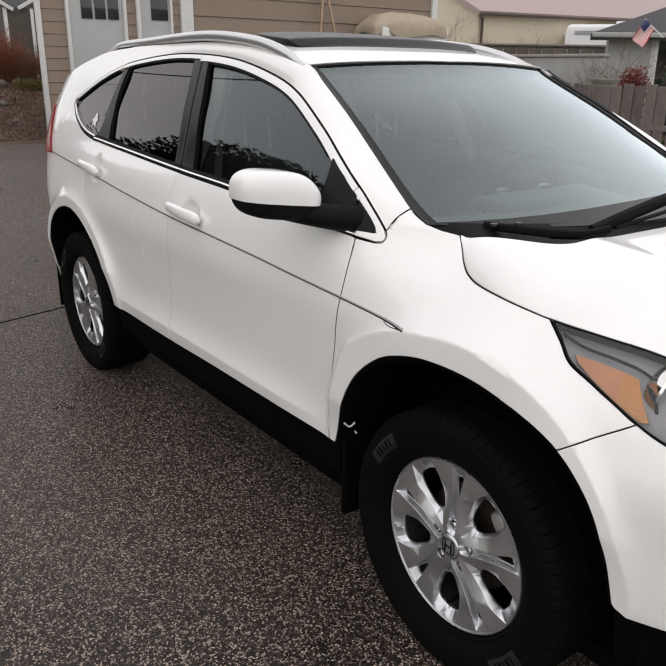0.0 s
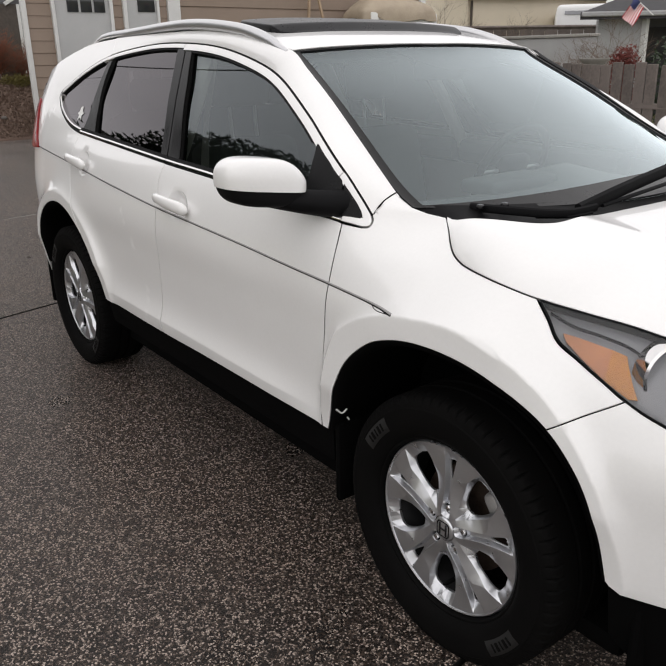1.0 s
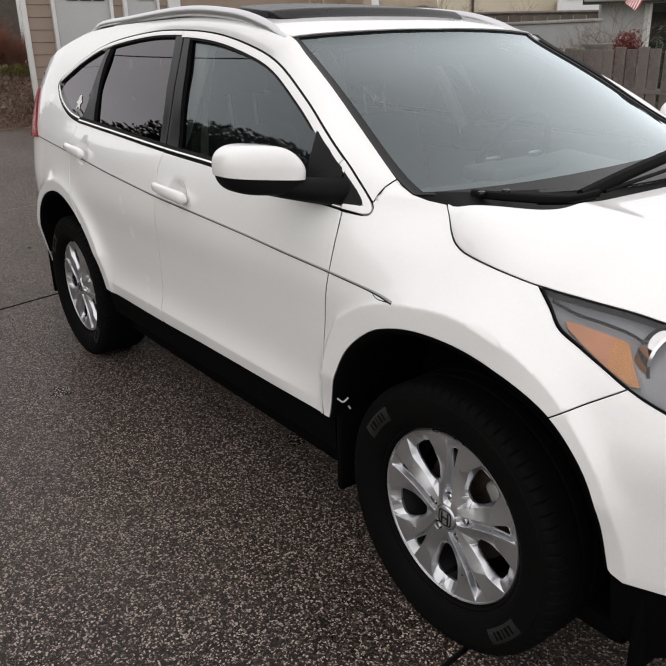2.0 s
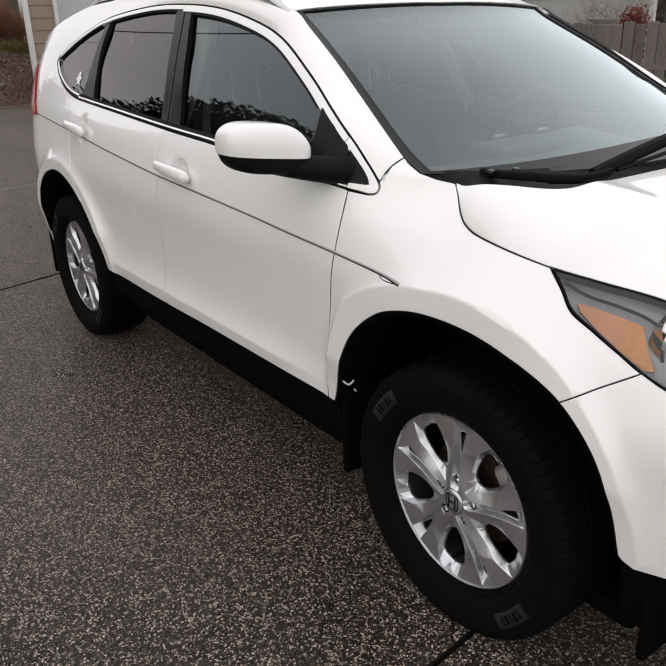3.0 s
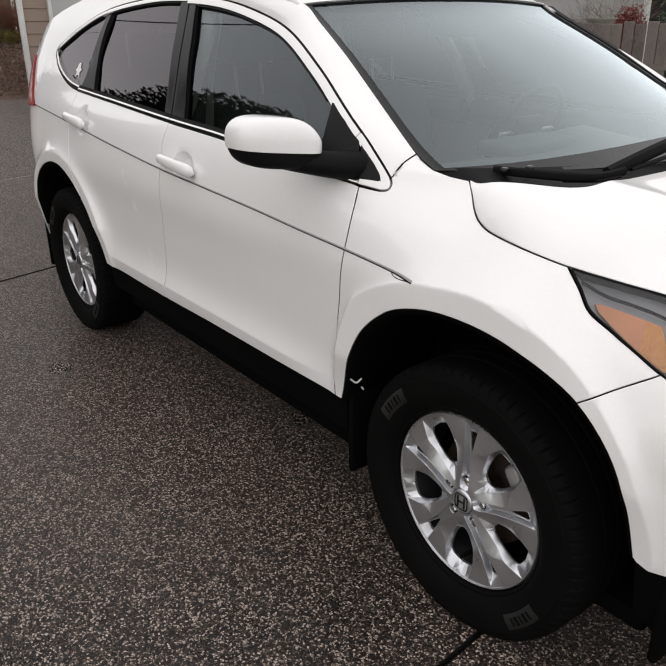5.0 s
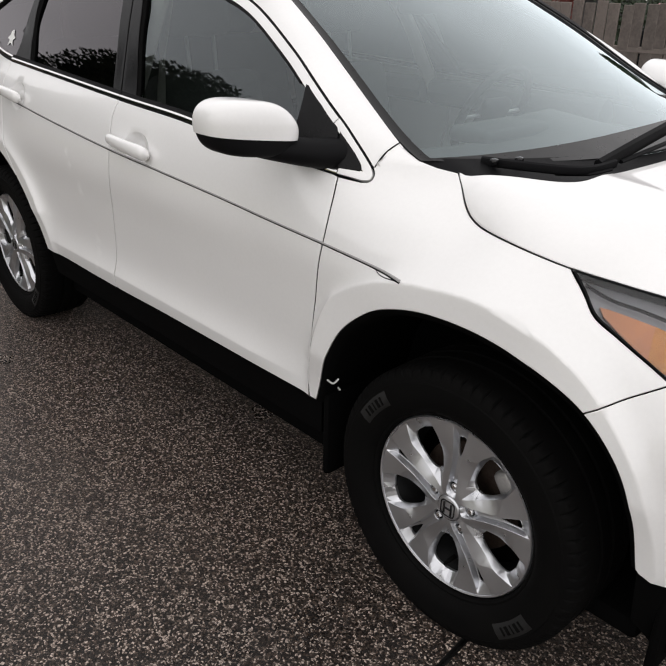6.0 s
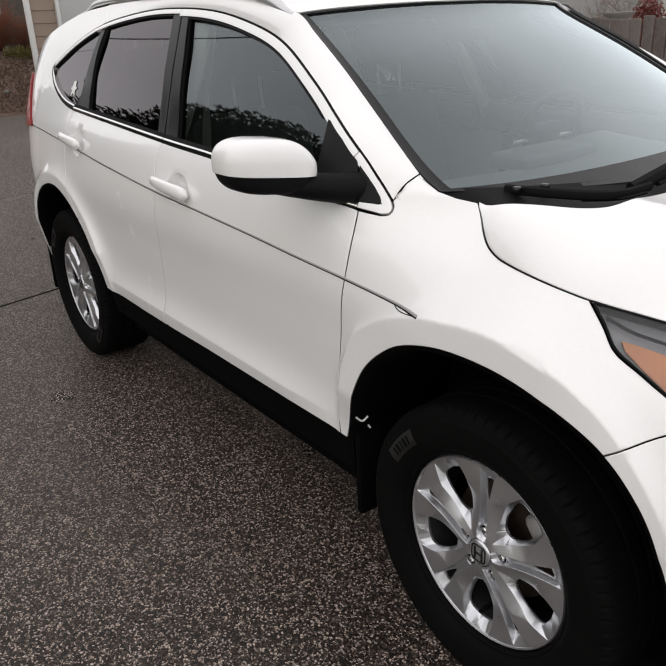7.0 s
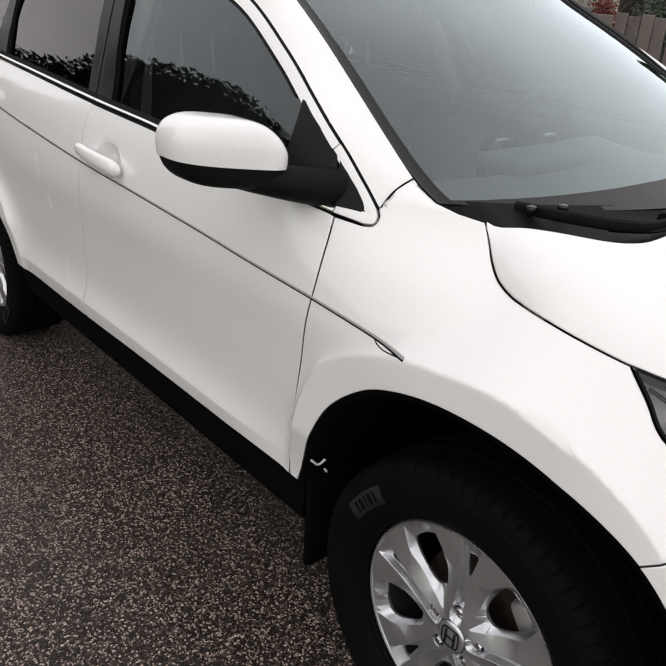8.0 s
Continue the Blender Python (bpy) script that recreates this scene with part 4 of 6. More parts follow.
            part("glass_seal", ribbon("glass_seal", stretch(BELT, a, b), -.014, -.026, ch, TRIM, .0, .012), host)
        part("quarter_trim", ribbon("quarter_trim", DLO_TAIL, .0, -.010, ch, TRIM, .001, .012), car)
        part("quarter_trim", ribbon("quarter_trim", DLO_TAIL, -.010, -.022, ch, CHROME, .003, .012), car)
        # glass
        def pane(name, outline, mat, host, label):
            flat = host is not car
            ob = part(name, panel(name, outline, glass_chart(side) if flat else ch, mat, lift=-.013 if flat else -.010, depth=.004, gap=0, grid=.035), host, label)
            ob.visible_shadow = False
        front_edge = smooth_path([(-1.400, 1.140), (-1.487, 1.276), (-1.533, 1.350), (-1.572, 1.417), (-1.657, 1.534)], .03)
        front_seal = smooth_path([(-1.378, 1.140), (-1.466, 1.278), (-1.509, 1.348), (-1.549, 1.420), (-1.634, 1.529)], .03)
        rear_edge = smooth_path([(-2.266, 1.178), (-2.302, 1.241), (-2.343, 1.339), (-2.358, 1.404), (-2.374, 1.510)], .03)
        rear_seal = smooth_path([(-2.232, 1.178), (-2.268, 1.243), (-2.311, 1.323), (-2.320, 1.387), (-2.322, 1.450), (-2.334, 1.512)], .03)
        back_edge = smooth_path([(-2.440, 1.186), (-2.412, 1.253), (-2.416, 1.327), (-2.412, 1.384), (-2.410, 1.449), (-2.413, 1.506)], .03)
        belt_up = BELT + (0, .026)
        pane("window", loop([(-.622, 1.256), (-.612, 1.12)], between(belt_up, -.61, -1.37), front_seal, smooth_path([(-1.62, 1.526), (-1.410, 1.508), (-1.158, 1.472), (-.948, 1.412), (-.77, 1.345), (-.640, 1.282)])), CLEARGLASS, fd, "clear side window reflecting the hedge")
        pane("window", loop([(-1.565, 1.158)], between(belt_up, -1.58, -2.225), rear_seal, [(-2.148, 1.528), (-1.782, 1.536), (-1.67, 1.35)]), DARKGLASS, rd, "dark tinted rear door window")
        pane("quarter_window", loop(rev(back_edge), [(-2.53, 1.202), (-2.63, 1.222), (-2.74, 1.262), (-2.83, 1.328), (-2.814, 1.342)], [(-2.598, 1.440)]), DARKGLASS, car, "dark tinted quarter window")
        # pillars between the panes
        part("pillar_trim", panel("pillar_trim", loop([(-1.500, 1.148), (-1.605, 1.355), (-1.714, 1.540)], rev(front_edge)), ch, PILLAR, lift=-.003, grid=.03), fd, "black door pillar trim")
        part("pillar_trim", panel("pillar_trim", loop([(-1.503, 1.148), (-1.608, 1.355), (-1.718, 1.540), (-1.786, 1.541), (-1.67, 1.35), (-1.560, 1.150)]), ch, PILLAR, lift=-.003, grid=.03), rd, "black door pillar trim")
        part("pillar_trim", panel("pillar_trim", loop(rear_edge, rev(back_edge)), ch, PILLAR, lift=-.005, grid=.03), rd, "black rear pillar trim")
        part("window_seal", panel("window_seal", loop(front_edge, rev(front_seal)), ch, LINER, gap=0, lift=-.005, grid=.03), fd, "black rubber window seal")
        part("window_seal", panel("window_seal", loop(rear_edge, rev(rear_seal)), ch, LINER, gap=0, lift=-.006, grid=.03), rd, "black rubber window seal")
        # mirror sail and the fixed corner ahead of the door
        part("mirror_sail", panel("mirror_sail", loop([(-.600, 1.10), (-.622, 1.242), (-.630, 1.264), (-.617, 1.262), (-.550, 1.223), (-.482, 1.179), (-.473, 1.162), (-.464, 1.133), (-.449, 1.092)]), ch, PILLAR, lift=.0028, grid=.03), fd, "black mirror mounting corner")
        part("corner_trim", panel("corner_trim", loop([(-.474, 1.172), (-.444, 1.152), (-.413, 1.129), (-.390, 1.108), (-.382, 1.0965), (-.385, 1.089), (-.4435, 1.0885), (-.460, 1.133)]), ch, PILLAR, lift=.003, grid=.03), car, "black fixed corner trim")
        part("corner_surround", ribbon("corner_surround", loop(stretch(DLO_TOP, -.4855, -.363), DLO_NOSE, [(-.40, 1.073), (-.4405, 1.0765)]), -.003, -.0205, ch, PAINT, .002, .012), car)
        # door handles with their cups
        for host, u, z in ((fd, -1.345, 1.006), (rd, -2.350, 1.060)):
            q = [(u - .132, z + .006), (u - .09, z + .007), (u, z + .002), (u + .09, z - .004), (u + .130, z - .010)]
            q = smooth_path(q, .012)
            pts = plain(q[:, 0], q[:, 1]) + normals_at(plain, q) * (.004 + .028 * np.sin(np.linspace(.12, math.pi - .12, len(q))) ** .5)[:, None]
            h = part("door_handle", sweep("door_handle", pts, .0140, PAINT, 16, 1.5, taper=lambda t: (.82 + .34 * t) * max(.05, 1 - abs(2 * t - 1) ** 9) ** .5), host, "white pull handle")
        # wing mirror
        m = part("wing_mirror", mirror_shell("wing_mirror", side, 0), car, "white wing mirror cap over black housing")
        part("mirror_base", mirror_shell("mirror_base", side, 1), m, "black lower mirror housing")
        arm = smooth_path([(-.470, side * .770, 1.116), (-.498, side * .84, 1.120), (-.545, side * .92, 1.132), (-.57, side * .97, 1.142)], .02)
        part("mirror_arm", sweep("mirror_arm", arm, .044, TRIM, 16, .82, taper=lambda t: 1.15 - .40 * t), m, "black mirror arm")
        # roof rail
        rail = smooth_path([(-1.02, side * .588, 1.508), (-1.09, side * .578, 1.527), (-1.17, side * .568, 1.552), (-1.38, side * .56, 1.594), (-1.77, side * .555, 1.621), (-2.35, side * .55, 1.606), (-2.62, side * .545, 1.598), (-2.80, side * .54, 1.574)], .04)
        part("roof_rail", sweep("roof_rail", rail, .022, SILVER, 16, .9, taper=lambda t: .45 + .55 * min(1, t / .12, (1 - t) / .08)), car, "silver roof rail")
    # hood, roof, windshield
    edge = to_plan(HOOD_LINE)
    lamp_edge = to_plan(LAMP_TOP)
    back = smooth_path([(-.169, -.702), (-.110, -.688), (-.050, -.660), (.012, -.622), (.044, -.580), (.058, -.520), (.060, -.396), (.062, -.174), (.063, 0)], .02)
    nose = smooth_path([tuple(lamp_edge[-1]), (.80, -.30), (.825, 0)], .03)
    half = loop(rev(back), edge[2:], lamp_edge, nose)
    other = half[::-1] * (1, -1)
    part("hood", panel("hood", loop(half, other), hood_chart, PAINT, grid=.025, gap=.0002, edge=.0016), car)
    top = to_plan(np.array([(-1.10, 1.536), (-1.2, 1.552), (-1.4, 1.578), (-1.7, 1.597), (-2.0, 1.597), (-2.45, 1.588), (-2.7, 1.573), (-2.9, 1.534), (-3.2, 1.485), (-3.36, 1.452)]))
    top = smooth_path([(-1.0, -.583)] + [tuple(v) for v in top], .05)
    front_arc = smooth_path([tuple(top[0]), (-.958, -.30), (-.944, 0)], .03)
    half = loop(rev(front_arc), top, [(-3.30, -.3), (-3.33, 0)])
    roof = part("roof", panel("roof", loop(half, half[::-1] * (1, -1)), roof_chart, PAINT, grid=.035, gap=.001, depth=.005), car)
    def visor_chart(x, y):
        p = roof_chart(x, y)
        p[:, 2] += -.001 + .026 * np.clip((-1.208 - .035 * (np.asarray(y) / .5) ** 2 - np.asarray(x)) / .06, 0, 1)
        return p
    ring = [(-1.202, 0), (-1.215, -.30), (-1.235, -.43), (-1.28, -.47), (-1.46, -.47), (-1.54, -.45), (-1.58, -.37), (-1.59, 0), (-1.58, .37), (-1.54, .45), (-1.46, .47), (-1.28, .47), (-1.235, .43), (-1.215, .30)]
    visor_lines = [np.stack([-1.208 - .035 * (np.linspace(-.47, .47, 48) / .5) ** 2 - d, np.linspace(-.47, .47, 48)], 1) for d in (.004, .02, .035, .05, .06, .075)]
    part("sunroof", panel("sunroof", smooth_path(ring, .03, True), visor_chart, VISOR, grid=.035, depth=.05, edge=.006, creases=visor_lines), roof, "raised dark sunroof with a wind visor")
    # windshield with a black band round it, and the scuttle
    us = np.linspace(0, 1, 30)
    outline = loop([(-1, v) for v in us], [(a, 1) for a in np.linspace(-1, 1, 40)], [(1, v) for v in us[::-1]], [(a, 0) for a in np.linspace(1, -1, 40)])
    ws = part("windshield", panel("windshield", outline, shield_chart, WINDSHIELD, gap=0, lift=-.006, depth=.002, grid=.035, edge=.001), car, "large clear windshield reflecting pale sky")
    ws.visible_shadow = False
    for line, w in (([(-.999, v) for v in np.linspace(0, 1, 90)], -.052), ([(.999, v) for v in np.linspace(0, 1, 90)], .034), ([(a, .999) for a in np.linspace(-1, 1, 90)], -.008)):
        part("windshield_band", ribbon("windshield_band", line, 0, w, shield_chart, FRIT, -.002, .006, 5), ws, "black border of the windshield")
    part("windshield_molding", ribbon("windshield_molding", [(-.996, v) for v in np.linspace(.02, .98, 90)], .0, .10, shield_chart, TRIM, .0045, .005, 5), ws, "black molding along the windshield's edge")
    sweep_low = np.linspace(-.985, .985, 60)
    foot = loop([(a, .002) for a in sweep_low], [(a, .034 + .062 * (1 - a * a) - .02 * a) for a in sweep_low[::-1]])
    part("windshield_band", panel("windshield_band", foot, shield_chart, FRIT, gap=0, lift=-.002, depth=.004, grid=.03, edge=.001), ws, "black border along the windshield's foot")
    shade = smooth_path([(.36, .975), (.31, .93), (.14, .808), (-.10, .80), (-.39, .825), (-.47, .93), (-.50, .975), (-.1, .985)], .04, True)
    part("shade_patch", panel("shade_patch", shade, shield_chart, FRIT, gap=0, lift=-.012, depth=.002, grid=.05, edge=.001), ws, "dark dotted shade patch behind the mirror")
    verts, faces, cols = [], [], np.linspace(-1, 1, 61)
    low = shield_chart(cols, np.full(61, .02))
    hb = np.vstack([back, (rev(back)[1:] * (1, -1))])
    hy = np.argsort(hb[:, 1])
    hx = np.interp(np.clip(low[:, 1], -.72, .72), hb[hy, 1], hb[hy, 0])
    for r in range(5):
        t = r / 4
        for i in range(61):
            x = low[i, 0] * (1 - t) + (max(hx[i], low[i, 0]) - .004) * t
            z = low[i, 2] * (1 - t) + (float(hood_chart(np.array([max(hx[i], low[i, 0])]), np.array([low[i, 1]]))[0, 2]) - .014) * t - .012 * math.sin(math.pi * t)
            verts.append((x, low[i, 1], z - .002))
    faces = [(r * 61 + i, r * 61 + i + 1, (r + 1) * 61 + i + 1, (r + 1) * 61 + i) for r in range(4) for i in range(60)]
    part("scuttle", mesh_object("scuttle", verts, faces, TRIM), car, "black plastic scuttle below the windshield")
    # wipers
    near = smooth_path([(-.185, -.60, 1.124), (-.08, -.585, 1.128), (.0, -.53, 1.125), (.02, -.45, 1.120), (.022, -.36, 1.122)], .03)
    far = smooth_path([(.012, -.42, 1.120), (.002, -.20, 1.152), (-.03, .10, 1.178), (-.075, .36, 1.184)], .03)
    for pts, arm, r in ((near, [(-.02, -.545, 1.116), (.018, -.47, 1.112), (.024, -.38, 1.112)], .007), (far, [(.02, -.33, 1.122), (.022, -.10, 1.142), (.0, .12, 1.152)], .012)):
        w = part("wiper", sweep("wiper", pts, r, TRIM, 8, 1.6), car, "black wiper blade and arm")
        part("wiper_arm", sweep("wiper_arm", smooth_path(arm, .03), .007, TRIM, 8, .7), w, "black wiper arm")
    for x, y in ((-.118, -.548), (-.142, -.612)):
        part("washer_nozzle", box_mesh("washer_nozzle", (.018, .018, .014), (x, y, 1.131), GLOSSBLACK, .005), car)
    # floor pan and engine bay shell, so that no light shines through
    part("floor_pan", box_mesh("floor_pan", (3.7, 1.46, .06), (-1.4, 0, .215), LINER, .02), car, "black underside of the car")
    part("firewall", box_mesh("firewall", (.04, 1.25, .75), (-.05, 0, .68), LINER, .01), car)
    me = wheel_meshes()
    for x in (0.0, -2.62):
        for side in (-1, 1):
            add_wheel(car, me, x, side, 88 if x == 0 else 74)
    return car


def side_frame(name, side):
    """Roof side and A-pillar in one sweep, from above the quarter window down to the fender seam."""
    pairs = [(-2.395, (-2.45, 1.588)), (-2.02, (-2.0, 1.597)), (-1.716, (-1.7, 1.597)), (-1.44, (-1.4, 1.578)), (-1.22, (-1.18, 1.549)), (-1.075, (-1.0, .583, 1.514)),
             (-.955, (-.905, .594, 1.461)), (-.77, (-.735, .629, 1.374)), (-.615, (-.585, .661, 1.289)), (-.488, (-.460, .688, 1.217)), (-.405, (-.380, .707, 1.174)), (-.353, (-.327, .7205, 1.149))]
    upper = []
    for _, p in pairs:
        upper.append(girdle(np.array([p[0]]), np.array([p[1]]))[0] * (1, -1, 1) if len(p) == 2 else np.array(p))
    n, rows = 10, 9
    k = np.arange(len(pairs))
    fine = np.linspace(0, len(pairs) - 1, n * (len(pairs) - 1) + 1)
    b_line = np.array(cubic(k.astype(float), np.array(upper), fine))
    ua = cubic(k.astype(float), np.array([p[0] for p in pairs])[:, None], fine)[:, 0]
    a_line = girdle(ua, np.interp(ua, DLO_TOP[:, 0], DLO_TOP[:, 1])) * (1, -1, 1)
    a_line[-1, 2] += .012
    across = b_line - a_line
    along = np.gradient(a_line + b_line, axis=0)
    out = np.cross(along, across)
    out /= np.linalg.norm(out, axis=1)[:, None]
    out *= np.where(out[:, 1:2] < 0, -1, 1)
    wide = np.linalg.norm(across, axis=1)[:, None]
    a_in, b_in = a_line + across / wide * .003, b_line - across / wide * .001
    swell = np.interp(fine, (0, len(pairs) - 2.0, len(pairs) - 1), (1, 1, .35))[:, None]
    verts = [a_in - out * .014]
    for r in range(rows + 1):
        t = r / rows
        verts.append(a_in * (1 - t) + b_in * t + out * .16 * wide * 4 * t * (1 - t) * .75 * swell - out * .004 * (1 - swell))
    verts.append(b_in - out * .014)
    # towards the rear the section runs over into the quarter panel's skin
    ease = np.clip((-1.75 - ua) / .55, 0, 1)[:, None]
    ease = ease * ease * (3 - 2 * ease)
    ub, zb = np.interp(ua, [-2.395, -2.02, -1.716], [-2.45, -2.0, -1.7]), np.interp(ua, [-2.395, -2.02, -1.716], [1.588, 1.597, 1.597])
    za = np.interp(ua, DLO_TOP[:, 0], DLO_TOP[:, 1]) + .003
    for r in range(rows + 1):
        t = r / rows
        skin = girdle(ua * (1 - t) + ub * t, za * (1 - t) + zb * t) * (1, -1, 1)
        verts[r + 1] = verts[r + 1] * (1 - ease) + skin * ease
    m, grid = len(fine), np.array(verts).reshape(-1, 3) * (1, side, 1)
    faces = [(r * m + i, r * m + i + 1, (r + 1) * m + i + 1, (r + 1) * m + i) for r in range(len(verts) - 1) for i in range(m - 1)]
    bm = bmesh.new()
    bv = [bm.verts.new(v) for v in grid]
    for f in faces:
        bm.faces.new([bv[i] for i in f])
    return from_bm(name, bm, PAINT)


def mirror_shell(name, side, lower):
    """The wing mirror's shell above (0) or below (1) its parting line."""
    verts, faces, nu, nv = [], [], 40, 14
    c, half = np.array((-.578, .985, 1.184)), np.array((.066, .106, .064 if not lower else .072))
    rows = np.linspace(0, 1, nv)
    for v in rows:
        e = (-.24 + v * (math.pi / 2 + .24)) if not lower else (-.24 - v * (math.pi / 2 - .24))
        for i in range(nu):
            a = 2 * math.pi * i / nu
            ca, sa = math.cos(a), math.sin(a)
            ce, se = math.cos(e), math.sin(e)
            p = [math.copysign(abs(ca) ** .75, ca) * abs(ce) ** .48, math.copysign(abs(sa) ** .65, sa) * abs(ce) ** .48, math.copysign(abs(se) ** .8, se)]
            s = 1.0 if not lower else .97
            if not lower and p[2] > 0:
                p[2] *= 1 - .60 * max(0, -p[1]) ** 3.4 - .12 * max(0, p[1]) ** 3
            x, y, z = c + half * p * s
            z -= .010 * (c[1] - y) / half[1]
            x -= .30 * (y - c[1]) + (.02 if p[0] < 0 else 0)
            if lower:
                z += .004
            x += .045 if side > 0 else 0
            verts.append((x, side * y, z))
    for r in range(nv - 1):
        faces += [(r * nu + i, r * nu + (i + 1) % nu, (r + 1) * nu + (i + 1) % nu, (r + 1) * nu + i) for i in range(nu)]
    bm = bmesh.new()
    bv = [bm.verts.new(v) for v in verts]
    for f in faces:
        bm.faces.new([bv[i] for i in f])
    bmesh.ops.remove_doubles(bm, verts=bm.verts, dist=.001)
    return from_bm(name, bm, PAINT if not lower else TRIM)


CAR = build_car()


# ---- ground ----
def rise(x, y):
    """Height of the ground: level under the car, rising towards the house."""
    t = min(1, max(0, (-x - 4.5) / 5.2))
    return .45 * t * t * (3 - 2 * t)


def bank(x):
    """Height of the mulch bed, which climbs away from the driveway."""
    return .47 + .27 * min(2.6, max(0, -10.5 - x))


def sheet(name, x0, x1, y0, y1, step, mat, dz=0.0, edge=0.0, jitter=0.0):
    nx, ny = max(2, int((x1 - x0) / step) + 1), max(2, int((y1 - y0) / step) + 1)
    verts, faces = [], []
    for i in range(nx):
        for j in range(ny):
            x, y = x0 + (x1 - x0) * i / (nx - 1), y0 + (y1 - y0) * j / (ny - 1)
            rim = edge and (i in (0, nx - 1) or j in (0, ny - 1))
            verts.append((x, y, rise(x, y) + dz - (.012 if rim else 0) + jitter * noise.noise((x * 3, y * 3, 0))))
    for i in range(nx - 1):
        for j in range(ny - 1):
            a = i * ny + j
            faces.append((a, a + ny, a + ny + 1, a + 1))
    return mesh_object(name, verts, faces, mat)


def build_ground():
    g = tagged(new("ground", sheet("ground", -60, 40, -40, 60, 1.0, GRASS, -.05)), "winter grass and bare soil around the driveway", "ground", kind="structure")
    d = tagged(new("driveway", sheet("driveway", -10.3, 6, -3.3, 4.6, .4, JOINT, -.025)), "wet exposed aggregate concrete driveway with dark joints", "driveway", kind="structure")
    xs = [(6.0, -.1), (3.7, -.1), (.09, -.1), (-3.696, -.245), (-6.19, -.13), (-10.3, 0)]
    ys = [-3.3, 1.9, 4.6]
    for (a, ka), (b, kb) in zip(xs[1:], xs[:-1]):
        for y0, y1 in zip(ys[:-1], ys[1:]):
            verts, faces, nx, ny = [], [], 12, 12
            for i in range(nx):
                for j in range(ny):
                    u, v = i / (nx - 1), j / (ny - 1)
                    y = y0 + .009 + (y1 - y0 - .018) * v
                    p, q = a + ka * (y + .8) + (.009 if a > 0 else .013), b + kb * (y + .8) - (.009 if b > 0 else .013)
                    x = p + (q - p) * u
                    rim = i in (0, nx - 1) or j in (0, ny - 1)
                    verts.append((x, y, rise(x, y)))
            for i in range(nx - 1):
                for j in range(ny - 1):
                    k = i * ny + j
                    faces.append((k, k + ny, k + ny + 1, k + 1))
            edge = [i * ny for i in range(nx)] + [(nx - 1) * ny + j for j in range(1, ny)] + [i * ny + ny - 1 for i in range(nx - 2, -1, -1)] + [j for j in range(ny - 2, 0, -1)]
            k = len(verts)
            verts += [(verts[e][0], verts[e][1], verts[e][2] - .03) for e in edge]
            faces += [(edge[i], edge[(i + 1) % len(edge)], k + (i + 1) % len(edge), k + i) for i in range(len(edge))]
            me = mesh_object("slab", verts, faces, GROUND)
            me.set_sharp_from_angle(angle=radians(40))
            me.materials.append(JOINT)
            for f in me.polygons[-len(edge):]:
                f.material_index = 1
            part("slab", me, d)
    verts, n = [], 24
    for i in range(n):
        y = -3.25 + 7.8 * i / (n - 1)
        x = -6.19 - .13 * (y + .8)
        verts += [(x - .014, y, rise(x, y) - .020), (x - .011, y, rise(x, y) - .002), (x + .011, y, rise(x, y) - .002), (x + .014, y, rise(x, y) - .020)]
    filler = mesh_object("joint_filler", verts, [(4 * i + k, 4 * i + k + 4, 4 * i + k + 5, 4 * i + k + 1) for i in range(n - 1) for k in range(3)], STONE)
    part("joint_filler", filler, d, "pale sandy filler in a driveway joint")
    verts, faces, nx, ny = [], [], 40, 40
    for i in range(nx):
        for j in range(ny):
            x, y = -10.25 - 10 * i / (nx - 1), -6 + 10 * j / (ny - 1)
            verts.append((x, y, bank(x) - (.06 if i == 0 else 0) + .03 * noise.noise((x * 3, y * 3, 0))))
    faces = [(i * ny + j, i * ny + j + 1, (i + 1) * ny + j + 1, (i + 1) * ny + j) for i in range(nx - 1) for j in range(ny - 1)]
    tagged(new("planting_bed", mesh_object("planting_bed", verts, faces, MULCH)), "bark mulch planting bed rising beside the house", "planting bed", kind="structure")


build_ground()


# ---- the tan house behind the car ----
def bar(name, mat, p0, p1, w, d=None, r=.006):
    """A square timber from p0 to p1."""
    a, b = Vector(p0), Vector(p1)
    turn = Vector((0, 0, 1)).rotation_difference((b - a).normalized()).to_matrix()
    return box_mesh(name, (w, d or w, (b - a).length), (a + b) / 2, mat, r, 1, turn)


